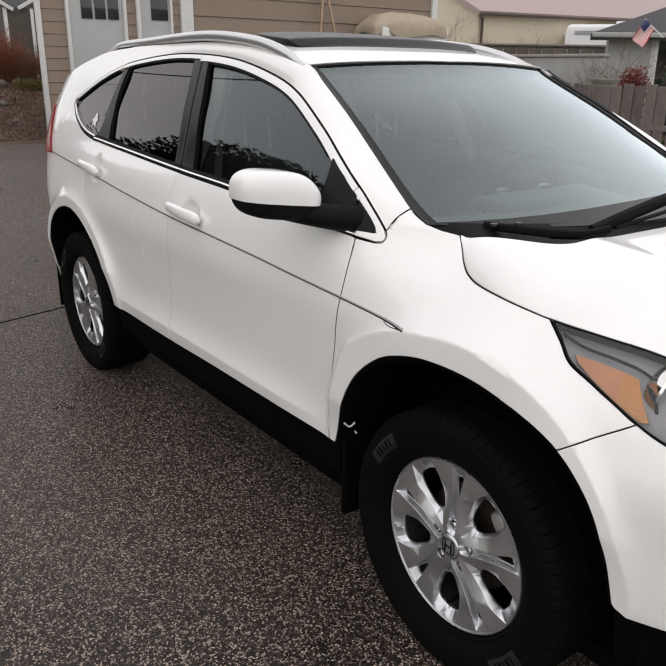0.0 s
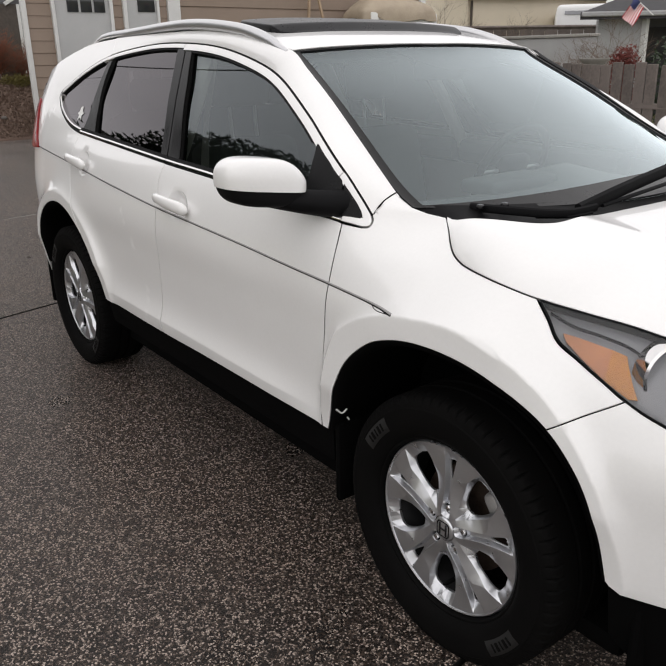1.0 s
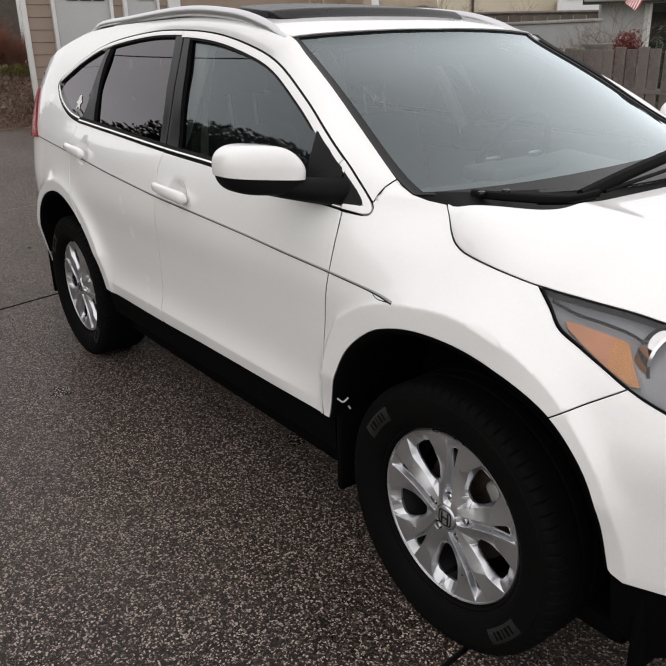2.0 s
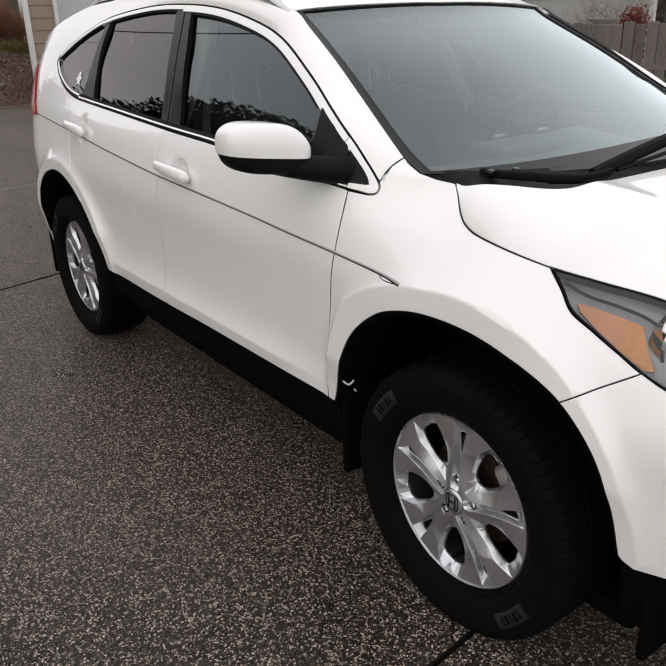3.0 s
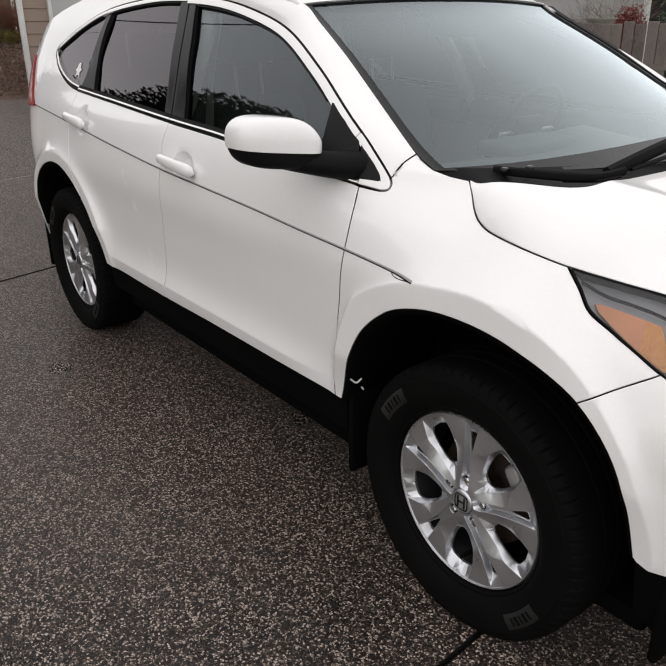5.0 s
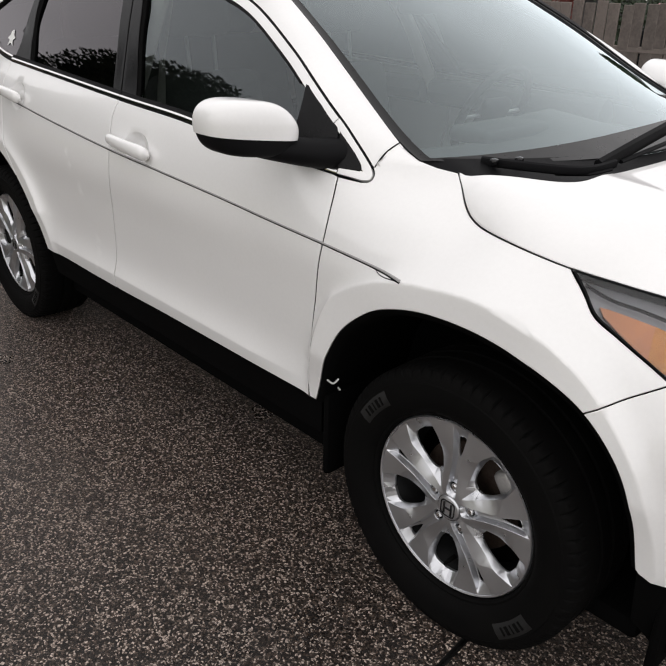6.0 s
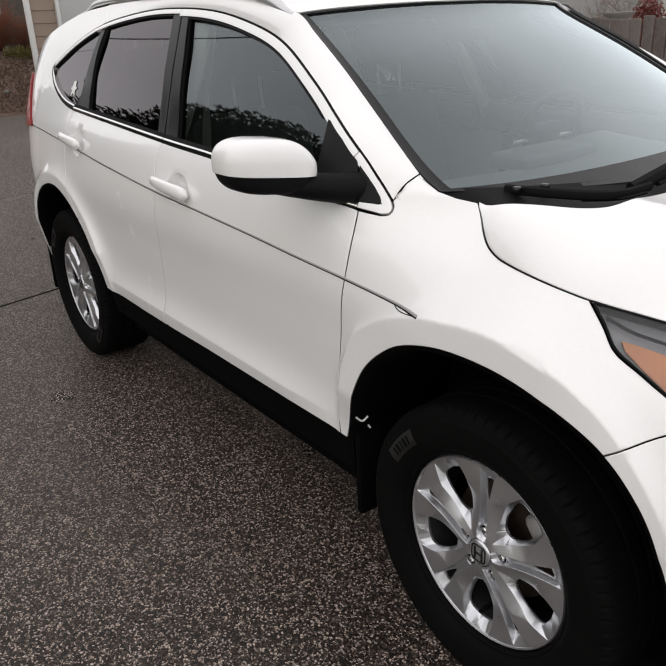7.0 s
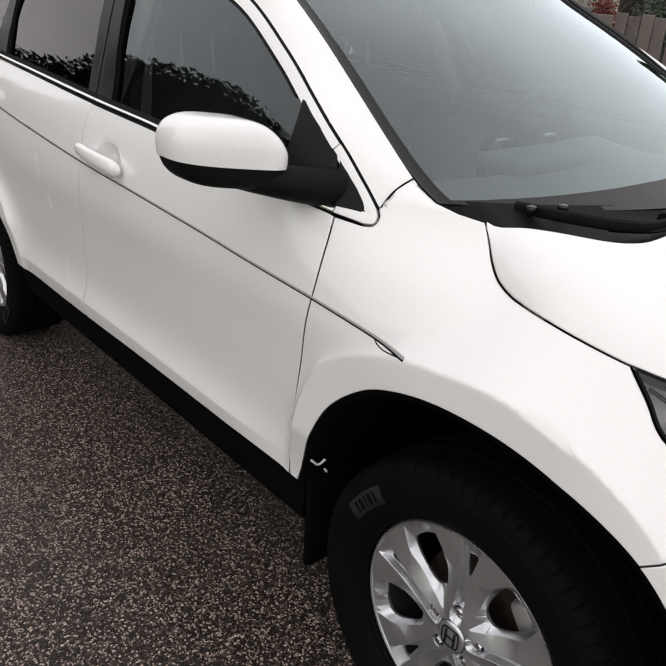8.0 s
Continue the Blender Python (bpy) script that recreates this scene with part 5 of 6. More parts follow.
def build_house():
    x = -10.0
    h = thing("house", (x, 5, .45), "tan lap-sided house with white corner boards", "house")
    part("wall", box_mesh("wall", (.2, 7.2, 3.2), (x - .14, 5.0, 1.6), SIDING, .01), h)
    board = {}
    for y0, y1 in ((1.33, 1.66), (2.52, 2.68), (3.22, 3.37), (3.57, 8.46)):
        z, tall = .50, .29 if y1 - y0 > 2 else .157
        while z < 3.0:
            key = round(y1 - y0, 3)
            if key not in board:
                bm = bmesh.new()
                rounded_box(bm, (.024, y1 - y0, tall + .013), (0, 0, 0), .004, 1, Matrix.Rotation(radians(-4), 3, "Y"))
                board[key] = from_bm("siding_board", bm, SIDING)
            part("siding_board", board[key], h, basis=Matrix.Translation((x - .022, (y0 + y1) / 2, z + tall / 2)))
            z += tall
    for y, w in ((1.29, .065), (1.68, .05), (2.50, .05), (2.705, .06), (3.215, .04), (3.47, .20), (8.52, .13)):
        part("trim_board", box_mesh("trim_board", (.07, w, 2.75), (x + .005, y, 1.80), WHITEWOOD, .008), h, "white painted trim board")
    dr = part("door", box_mesh("door", (.05, .78, 2.2), (x - .02, 2.10, 1.5), DOORPAINT, .01), h, "pale grey entry door with three small panes")
    for i in range(3):
        part("pane", box_mesh("pane", (.02, .155, .40), (x + .012, 1.955 + .19 * i, 2.32), DARKPANE, .004), dr, "small dark pane")
    d2 = part("door", box_mesh("door", (.05, .46, 2.2), (x - .02, 2.97, 1.5), DOORPAINT, .01), h, "pale door with a small window")
    part("pane", box_mesh("pane", (.02, .26, .44), (x + .012, 3.035, 2.36), DARKPANE, .004), d2)
    part("roof", box_mesh("roof", (8.4, 5.6, .2), (x - 3.9, 6.5, 3.3), SHINGLE, .02), h)
    part("roof", box_mesh("roof", (.9, 3.0, .2), (x - .05, 2.5, 3.3), SHINGLE, .02), h)
    part("wall", box_mesh("wall", (7.7, .2, 2.9), (x - 4.2, 4.2, 1.6), SIDING, .01), h)
    part("wall", box_mesh("wall", (8, .2, 2.9), (x - 4.1, 8.5, 1.6), SIDING, .01), h)
    # sawhorse legs and a covered stack against the wall
    s = thing("timber_trestle", (x + .25, 5.93, .45), "two raw timber legs leaning together against the wall", "trestle")
    part("leg", bar("leg", RAWWOOD, (x + .45, 5.50, .45), (x + .12, 5.90, 2.75), .04), s)
    part("leg", bar("leg", RAWWOOD, (x + .45, 6.36, .45), (x + .12, 5.96, 2.75), .04), s)
    t = thing("covered_stack", (x + .7, 7.3, .45), "bulky stack under a wrinkled beige tarp on a white base", "tarp cover")
    part("base", box_mesh("base", (.7, 1.5, 1.72), (x + .55, 7.3, 1.31), WHITEWOOD, .03), t)
    verts, faces, n, m = [], [], 48, 14
    for j in range(m):
        v = j / (m - 1)
        for i in range(n):
            a = 2 * math.pi * i / n
            ca, sa = math.cos(a), math.sin(a)
            r = (1 - v ** 3 * .999) if v < 1 else .001
            r = math.sqrt(max(0, 1 - v ** 3)) if j < m - 1 else .001
            fold = 1 + .06 * math.sin(a * 9 + 2 * math.sin(a * 2)) * (1 - v)
            px, py = math.copysign(abs(ca) ** .6, ca) * .42 * r * fold, math.copysign(abs(sa) ** .6, sa) * .88 * r * fold
            z = 2.05 + .37 * v + .04 * noise.noise((px * 4, py * 3, v * 3)) + (.03 * math.sin(a * 7) if j == 0 else 0)
            verts.append((x + .55 + px, 7.3 + py, z))
    faces = [(r * n + i, r * n + (i + 1) % n, (r + 1) * n + (i + 1) % n, (r + 1) * n + i) for r in range(m - 1) for i in range(n)]
    part("tarp", mesh_object("tarp", verts, faces, TARP), t, "wrinkled beige tarp")


build_house()


def build_fence():
    """Weathered board fence beside the driveway, boards with open gaps."""
    f = thing("board_fence", (0, 2.75, 0), "weathered grey-brown vertical board fence with open gaps", "fence")
    rng = random.Random(4)
    meshes = []
    for k in range(6):
        bm = bmesh.new()
        vs = rounded_box(bm, (.072, .019, 1.42), (0, 0, .71), .004, 1)
        for v in vs:
            v.co.x += .006 * noise.noise((v.co.z * 2, k, 0))
        meshes.append(from_bm("board", bm, FENCEWOOD))
    x = -9.0
    while x < 5:
        y = 2.75 + .06 * (x + 2)
        part("board", rng.choice(meshes), f, basis=Matrix.Translation((x, y, rise(x, y) + rng.uniform(-.012, .012))) @ Matrix.Rotation(radians(rng.uniform(-.7, .7)), 4, "Y") @ Matrix.Rotation(math.atan(.06), 4, "Z"))
        x += .079 + rng.uniform(0, .009)
    for z in (.35, 1.15):
        part("rail", bar("rail", FENCEWOOD, (-9, 2.33 + .035, z + .0), (5, 3.17 + .035, z), .04, .09), f)


build_fence()


def build_barn():
    b = thing("barn", (-15.4, 15.6, .4), "long cream metal barn with a faded rose roof", "barn")
    c, far = Vector((-15.4, 15.6, 0)), Vector((-13.6, 25.0, 0))
    e = (far - c).normalized()
    back = Vector((-e.y, e.x, 0))
    def quad(name, pts, mat):
        bm = bmesh.new()
        f = bm.faces.new([bm.verts.new(p) for p in pts])
        got = bmesh.ops.extrude_face_region(bm, geom=[f])
        bmesh.ops.translate(bm, vec=f.normal * -.12, verts=[v for v in got["geom"] if isinstance(v, bmesh.types.BMVert)])
        return from_bm(name, bm, mat, False)
    up = Vector((0, 0, 1))
    w = 9.0
    part("wall", quad("wall", [c, far, far + up * 3.1, c + up * 3.1], BARNWALL), b)
    part("gable", quad("gable", [c, c + up * 3.1, c + back * w / 2 + up * 4.9, c + back * w + up * 3.1, c + back * w], BARNWALL), b)
    o = back * -.35 - e * .35 - up * .12
    part("roof", quad("roof", [c + o + up * 3.12, far + back * -.35 + e * .3 + up * 3.0, far + back * w / 2 + e * .3 + up * 4.95, c + back * w / 2 - e * .35 + up * 4.95], BARNROOF), b)
    part("roof", quad("roof", [c + back * (w + .35) - e * .35 + up * 3.0, c + back * w / 2 - e * .35 + up * 4.95, far + back * w / 2 + e * .3 + up * 4.95, far + back * (w + .35) + e * .3 + up * 3.0], BARNROOF), b)
    part("gutter", bar("gutter", BARK, c - back * .36 - e * .35 + up * 3.03, far - back * .36 + e * .3 + up * 3.03, .07), b, "dark gutter")
    part("downspout", bar("downspout", BARK, c - back * .06 + up * .3, c - back * .06 + up * 2.95, .07), b, "dark downspout")


build_barn()


# ---- the cabin, seen through the glass ----
def build_cabin(car):
    """Dashboard, wheel, seats and linings, all parts of the car."""
    verts, faces, n, prof = [], [], 41, [(-.04, 1.035), (-.12, 1.052), (-.25, 1.062), (-.40, 1.066), (-.54, 1.060), (-.64, 1.030), (-.68, .97), (-.66, .80), (-.62, .55)]
    for i in range(n):
        y = -.66 + 1.32 * i / (n - 1)
        hood_up = .05 * math.exp(-((y - .36) / .20) ** 4)
        bow = .20 * (y / .7) ** 2
        for k, (x, z) in enumerate(prof):
            verts.append((x - bow - (hood_up if k > 3 else 0), y, z + hood_up * math.exp(-((k - 4.5) / 1.3) ** 2) - .03 * (y / .7) ** 4))
    m = len(prof)
    faces = [(i * m + k, (i + 1) * m + k, (i + 1) * m + k + 1, i * m + k + 1) for i in range(n - 1) for k in range(m - 1)]
    d = part("dashboard", mesh_object("dashboard", verts, faces, DASH), car, "dark moulded dashboard")
    part("display_hood", box_mesh("display_hood", (.16, .34, .05), (-.58, .02, 1.075), DASH, .02, 3), d)
    tilt = Matrix.Translation((-.87, .37, 1.06)) @ Matrix.Rotation(radians(-65), 4, "Y")
    ring = [tilt @ Vector((.185 * math.cos(a), .185 * math.sin(a), 0)) for a in np.linspace(0, 2 * math.pi, 49)[:-1]]
    w = part("steering_wheel", sweep("steering_wheel", ring, .016, DARKTRIM, 10, closed=True, up=(.3, .2, 1)), car, "grey leather steering wheel")
    bm = bmesh.new()
    rounded_box(bm, (.13, .16, .05), tilt.translation, .025, 3, tilt.to_3x3())
    part("hub", from_bm("hub", bm, DARKTRIM), w)
    for a in (0, math.pi, -math.pi / 2):
        p0, p1 = tilt @ Vector((.06 * math.sin(a), .06 * math.cos(a), 0)), tilt @ Vector((.18 * math.sin(a), .18 * math.cos(a), 0))
        part("wheel_spoke", sweep("wheel_spoke", [p0, p1], .007, SILVER, 8), w)
    for y in (-.36, .36):
        s = part("front_seat", box_mesh("front_seat", (.16, .48, .60), (-1.64, y, .885), CABIN, .06, 4, Matrix.Rotation(radians(-14), 3, "Y")), car, "grey upholstered front seat")
        part("cushion", box_mesh("cushion", (.52, .50, .18), (-1.34, y, .66), CABIN, .06, 4), s)
        part("headrest", box_mesh("headrest", (.10, .27, .17), (-1.735, y, 1.385), CABIN, .04, 4, Matrix.Rotation(radians(-10), 3, "Y")), s)
        for o in (-.06, .06):
            part("headrest_post", bar("headrest_post", POSTS, (-1.695, y + o, 1.14), (-1.715, y + o, 1.32), .014), s, "bright headrest post")
    r = part("rear_bench", box_mesh("rear_bench", (.18, 1.25, .6), (-2.42, 0, .96), CABIN, .06, 4, Matrix.Rotation(radians(-16), 3, "Y")), car, "grey upholstered rear bench")
    part("cushion", box_mesh("cushion", (.5, 1.25, .2), (-2.1, 0, .68), CABIN, .06, 4), r)
    for y in (-.38, .38):
        part("headrest", box_mesh("headrest", (.10, .24, .15), (-2.52, y, 1.33), CABIN, .04, 4), r)
    verts, faces = [], []
    xs, ys = np.linspace(-3.0, -1.06, 18), np.linspace(-.52, .52, 13)
    for x in xs:
        for y in ys:
            verts.append(tuple(roof_chart(np.array([x]), np.array([y]))[0] - (0, 0, .035 + .02 * (abs(y) / .52) ** 4)))
    faces = [(i * 13 + k, i * 13 + k + 1, (i + 1) * 13 + k + 1, (i + 1) * 13 + k) for i in range(17) for k in range(12)]
    h = part("headliner", mesh_object("headliner", verts, faces, BEIGE), car, "pale headliner and pillar linings")
    for side in (-1, 1):
        for line, r0, off in (([(-1.53, 1.06), (-1.57, 1.33), (-1.64, 1.53)], .045, .07), ([(-.36, 1.13), (-.66, 1.31), (-1.02, 1.48)], .026, .05), ([(-2.42, 1.15), (-2.40, 1.33), (-2.42, 1.47)], .05, .08)):
            q = smooth_path(line, .04)
            p = girdle(q[:, 0], q[:, 1]) * (1, -side, 1) + (0, -side * off, 0)
            part("pillar_lining", sweep("pillar_lining", p, r0, BEIGE, 10, .6), h)
        belt = smooth_path([(-1.60, side * .545, 1.49), (-1.60, side * .59, 1.28), (-1.62, side * .61, 1.0)], .05)
        if side < 0:
            part("seat_belt", sweep("seat_belt", belt, .032, BEIGE, 8, .3), h, "grey seat belt strap")
        for u0, u1 in ((-.62, -1.5), (-1.55, -2.35)):
            p = girdle(np.linspace(u0, u1, 12), np.full(12, 1.05)) * (1, -side, 1) + (0, -side * .10, 0)
            part("door_lining", sweep("door_lining", p, .05, DASH, 8, 1.2), h)
    m = part("interior_mirror", box_mesh("interior_mirror", (.035, .24, .065), (-.92, 0, 1.44), DASH, .018, 3), car, "dark rear-view mirror")
    part("stem", bar("stem", DASH, (-.925, 0, 1.45), (-.935, 0, 1.482), .022), m)
    for y in (-.31, .31):
        part("sun_visor", box_mesh("sun_visor", (.15, .38, .018), (-1.08, y, 1.495), CABIN, .008, 2, Matrix.Rotation(radians(12), 3, "Y")), car, "grey folded sun visor")


build_cabin(CAR)
q = smooth_path([(-2.560, 1.208), (-2.553, 1.236), (-2.572, 1.246), (-2.556, 1.262), (-2.550, 1.284), (-2.528, 1.288), (-2.520, 1.264), (-2.502, 1.250), (-2.520, 1.236), (-2.512, 1.210), (-2.536, 1.222)], .006, True)
q = (q - (-2.537, 1.247)) * (1.0, .75) + (-2.522, 1.262)
tagged(new("window_sticker", panel("window_sticker", q, side_chart(-1), DECAL, gap=0, lift=-.007, depth=.001, grid=.01, edge=.0005)), "small white cut-out sticker on the quarter window", "sticker")


# ---- plants ----
def twig_mesh(name, mat, height, spread, stems, seed, r0=.012, depth=4):
    """A bare shrub: stems that fork again and again into thin tapered twigs."""
    rng = random.Random(seed)
    verts, faces = [], []

    def limb(p, d, length, r, level):
        q, mid = p + d * length, p + d * length * .5 + Vector((rng.uniform(-1, 1), rng.uniform(-1, 1), 0)) * length * .08
        k = len(verts)
        a = d.orthogonal().normalized()
        b = d.cross(a)
        for v, rr in ((p, r), (mid, r * .85), (q, r * .7)):
            verts.extend(tuple(v + (a * math.cos(t) + b * math.sin(t)) * rr) for t in (0, 2.09, 4.19))
        for s in (0, 3):
            faces.extend((k + s + i, k + s + (i + 1) % 3, k + s + 3 + (i + 1) % 3, k + s + 3 + i) for i in range(3))
        if level < depth:
            for _ in range(rng.choice((2, 3, 3))):
                nd = (d + Vector((rng.gauss(0, .5), rng.gauss(0, .5), rng.gauss(.05, .3)))).normalized()
                limb(p + (q - p) * rng.uniform(.5, 1), nd, length * rng.uniform(.55, .8), r * .62, level + 1)

    for _ in range(stems):
        a = rng.uniform(0, 6.28)
        d = Vector((math.cos(a) * spread * rng.random(), math.sin(a) * spread * rng.random(), 1)).normalized()
        limb(Vector((rng.uniform(-.12, .12), rng.uniform(-.12, .12), -.05)), d, height * rng.uniform(.35, .5), r0, 0)
    return mesh_object(name, verts, faces, mat, smooth=False)


def leaf_mesh(name, mat, blobs, count, size, seed):
    """A crown of many single leaves scattered over lumpy clumps, denser at the rim."""
    rng = random.Random(seed)
    verts, faces = [], []
    for _ in range(count):
        c, r = rng.choice(blobs)
        d = Vector((rng.gauss(0, 1), rng.gauss(0, 1), rng.gauss(0, 1))).normalized()
        p = Vector(c) + Vector((d.x * r[0], d.y * r[1], d.z * r[2])) * (rng.random() ** .35) * (1 + .25 * noise.noise(d * 3 + Vector(c)))
        u = Vector((rng.gauss(0, 1), rng.gauss(0, 1), rng.gauss(0, 1))).normalized()
        v = u.orthogonal().normalized()
        s = size * rng.uniform(.6, 1.3)
        k = len(verts)
        verts += [tuple(p - u * s), tuple(p + v * s * .4), tuple(p + u * s), tuple(p - v * s * .4)]
        faces.append((k, k + 1, k + 2, k + 3))
    return mesh_object(name, verts, faces, mat, smooth=False)


def build_hedge():
    """A tall evergreen hedge beside the driveway, its ragged top climbing along its length."""
    rng = random.Random(23)
    a, along, out = Vector((-12.0, -3.7, 0)), Vector((.865, -.502, 0)), Vector((.502, .865, 0))
    t = thing("hedge", a, "tall dense dark evergreen hedge beside the driveway", "hedge")
    for k in range(10):
        o = a + along * (-2 + .95 * k) - out * .7
        h = float(np.interp(-2 + .95 * k, (-2.5, 0, 2.4, 7), (2.0, 3.4, 5.6, 5.8)))
        part("trunk", sweep("trunk", [o + Vector((0, 0, -.1)), o + Vector((.06, .04, h * .4)), o + Vector((-.05, .05, h * .85))], .08, BARK, 8, taper=lambda v: 1 - .7 * v), t)
    verts, faces = [], []
    for _ in range(120000):
        q = rng.uniform(-2.6, 7.2)
        top = float(np.interp(q, (-2.6, 0, .5, .75, 1.0, 1.25, 1.55, 1.8, 2.1, 2.7, 3.1, 7.2), (2.4, 3.15, 3.62, 4.62, 5.05, 5.22, 5.50, 5.76, 5.88, 5.98, 5.72, 5.8)))
        top += .10 * noise.noise((q * 2.3, 0, 1)) + .14 * noise.noise((q * 6.5, 3, 1))
        z = top * (1 - .97 * rng.random() ** 1.15)
        w = -1.3 * rng.random() ** 1.8 + .22 * noise.noise((q * 1.7, z * 1.7, 5)) + .10 * noise.noise((q * 5, z * 5, 8))
        p = a + along * q + out * (w - .35 * max(0, z / top - .8)) + Vector((0, 0, z + max(0, rng.gauss(-.05, .09))))
        g = rng.uniform(.035, .075)
        if rng.random() < .26:
            g, p = rng.uniform(.11, .17), a + along * q + out * rng.uniform(-.9, -.30) + Vector((0, 0, z * .955))
        u = Vector((rng.gauss(0, 1), rng.gauss(0, 1), rng.gauss(.3, 1))).normalized()
        v = u.orthogonal().normalized()
        k = len(verts)
        verts += [tuple(p - u * g), tuple(p + v * g * .42), tuple(p + u * g), tuple(p - v * g * .42)]
        faces.append((k, k + 1, k + 2, k + 3))
    part("foliage", mesh_object("foliage", verts, faces, LEAF, smooth=False), t, "small dark evergreen leaves")


build_hedge()

line = thing("utility_line", (-14, -4, 0), "overhead wire strung between two wooden poles", "utility line")
part("cable", sweep("cable", smooth_path([(-45, -9.1, 7.9), (-15, -4.1, 7.5), (16, 1.0, 7.9)], 2), .017, TRIM, 6), line)
for x, y in ((-45, -9.1), (16, 1.0)):
    part("pole", sweep("pole", [(x, y, -.1), (x, y, 4), (x, y, 8.2)], .14, BARK, 10, taper=lambda v: 1 - .3 * v), line)

# bed beside the house
MULCHSTONE = mottled("dark_garden_stone", (.10, .09, .08), (.20, .18, .165), 12, (.75, .9), bump=.5, fine=60)
shrubs = [twig_mesh("branch_crown", TWIG, 1.35, .6, 15, 3, .008, 5), twig_mesh("branch_crown", REDTWIG, 1.5, .8, 30, 5, .014), twig_mesh("branch_crown", TWIG, 1.1, .9, 14, 8, .009), twig_mesh("branch_crown", TANTWIG, 1.0, 1.0, 70, 11, .006)]
for x, y, k, s in ((-13.45, 1.42, 1, .60), (-13.7, 1.62, 1, .66), (-13.3, 1.62, 1, .50), (-14.0, 1.5, 1, .70), (-13.9, 1.85, 1, .50), (-13.4, 1.88, 0, .45),
                  (-13.6, 2.02, 0, .58), (-13.8, 2.16, 2, .66), (-13.25, 1.95, 2, .50), (-13.3, 2.1, 1, .38)):
    label = "russet bare-stemmed shrub in the mulch bed" if k == 1 else "bare grey-brown shrub beside the house"
    ob = thing("shrub", (x, y, bank(x)), label, "shrub", "shrubs in the mulch bed")
    part("branch_crown", shrubs[k], ob, basis=Matrix.Translation((x, y, bank(x))) @ Matrix.Rotation(7 * x, 4, "Z") @ Matrix.Scale(s, 4))
for x, y, r in ((-12.85, 1.90, .20),):
    ob = thing("low_shrub", (x, y, bank(x)), "low mossy yellow-green shrub on the mulch", "shrub")
    part("foliage", leaf_mesh("foliage", MOSS, [((x + .13 * math.cos(a), y + .16 * math.sin(a), bank(x) + r * .35), (r * .7, r * .7, r * .6)) for a in (0, 1.5, 3, 4.6)], 3600, .014, 9), ob)
for x, y, r, k in ((-13.0, 1.44, .15, 1), (-12.0, 1.22, .06, 2), (-11.2, 1.15, .045, 3)):
    bm = bmesh.new()
    bmesh.ops.create_icosphere(bm, subdivisions=3, radius=r)
    for v in bm.verts:
        v.co *= 1 + .3 * noise.noise(v.co * 5 + Vector((k, 0, 0)))
        v.co.z *= .7
        v.co += Vector((x, y, bank(x) + .04))
    tagged(new("boulder", from_bm("boulder", bm, MULCHSTONE)), "rounded grey garden stone in the mulch", "stone", "garden stones")
rng = random.Random(2)
verts, faces = [], []
for _ in range(11000):
    x, y = rng.uniform(-13.5, -10.25), rng.uniform(.2, 2.2)
    a, s = rng.uniform(0, 6.28), rng.uniform(.006, .019)
    k, z = len(verts), bank(x) + .012
    for dx, dy, dz in ((-s, -.3 * s, 0), (s, -.3 * s, .01), (s, .3 * s, .03), (-s, .3 * s, .02)):
        verts.append((x + dx * math.cos(a) - dy * math.sin(a), y + dx * math.sin(a) + dy * math.cos(a), z + dz + rng.uniform(0, .015)))
    faces.append((k, k + 1, k + 2, k + 3))
tagged(new("bark_chips", mesh_object("bark_chips", verts, faces, mottled("bark_chip", (.075, .048, .035), (.26, .183, .142), 25, (.8, .9)), smooth=False)), "loose bark chips scattered on the bed", "mulch", kind="stuff")

# neighbour's grey gable beyond the bed
g = thing("neighbour_house", (-22, 3.6, 1.2), "grey neighbouring house with white trim boards", "house")
part("wall", box_mesh("wall", (.3, 6, 4.4), (-22, 2.6, 2.4), SLATE, .02), g)
for y in (4.0, 4.69):
    part("trim_board", box_mesh("trim_board", (.1, .09, 2.2), (-21.8, y, 1.85), WHITEWOOD, .01), g)
for p0, p1 in (((-21.7, 2.6, 3.78), (-21.7, 4.19, 2.90)), ((-21.7, 4.33, 2.94), (-21.7, 6.0, 3.9))):
    part("rake_board", bar("rake_board", WHITEWOOD, p0, p1, .09, .09), g, "white sloping rake board")
part("garage_opening", box_mesh("garage_opening", (.1, .6, 2.2), (-21.80, 4.35, 1.85), BARK, .01), g, "dark recess between the trim boards")

# ---- beyond the fence ----
t = thing("travel_trailer", (-11.6, 15.4, .4), "white travel trailer parked before the barn", "trailer")
turn = Matrix.Rotation(radians(38), 3, "Z")
mid = Vector((-11.8, 14.85, 1.45)) + turn @ Vector((1.2, 2.5, 0))
part("body", box_mesh("body", (2.4, 5.0, 2.35), mid, TRAILERSKIN, .12, 4, turn), t)
part("stripe", box_mesh("stripe", (2.0, .02, .09), mid + turn @ Vector((0, -2.51, .98)), LAMPHOUSE, .003, 1, turn), t, "thin dark stripe")
part("vent", box_mesh("vent", (.4, .4, .14), mid + turn @ Vector((.3, -1.2, 1.24)), WHITEWOOD, .03), t)
h = thing("neighbour_bungalow", (-7.4, 12.5, .3), "pale grey bungalow with dark shingle roof and porch", "house")
a0, a1 = Vector((-8.12, 11.30, 0)), Vector((-5.97, 13.70, 0))
e = (a1 - a0).normalized()
nrm = Vector((e.y, -e.x, 0))
turn = Matrix.Rotation(math.atan2(e.y, e.x), 3, "Z")
part("wall", box_mesh("wall", (.80, .2, 2.2), a0 + e * .40 + Vector((0, 0, 1.05)), GREYWALL, .01, 1, turn), h)
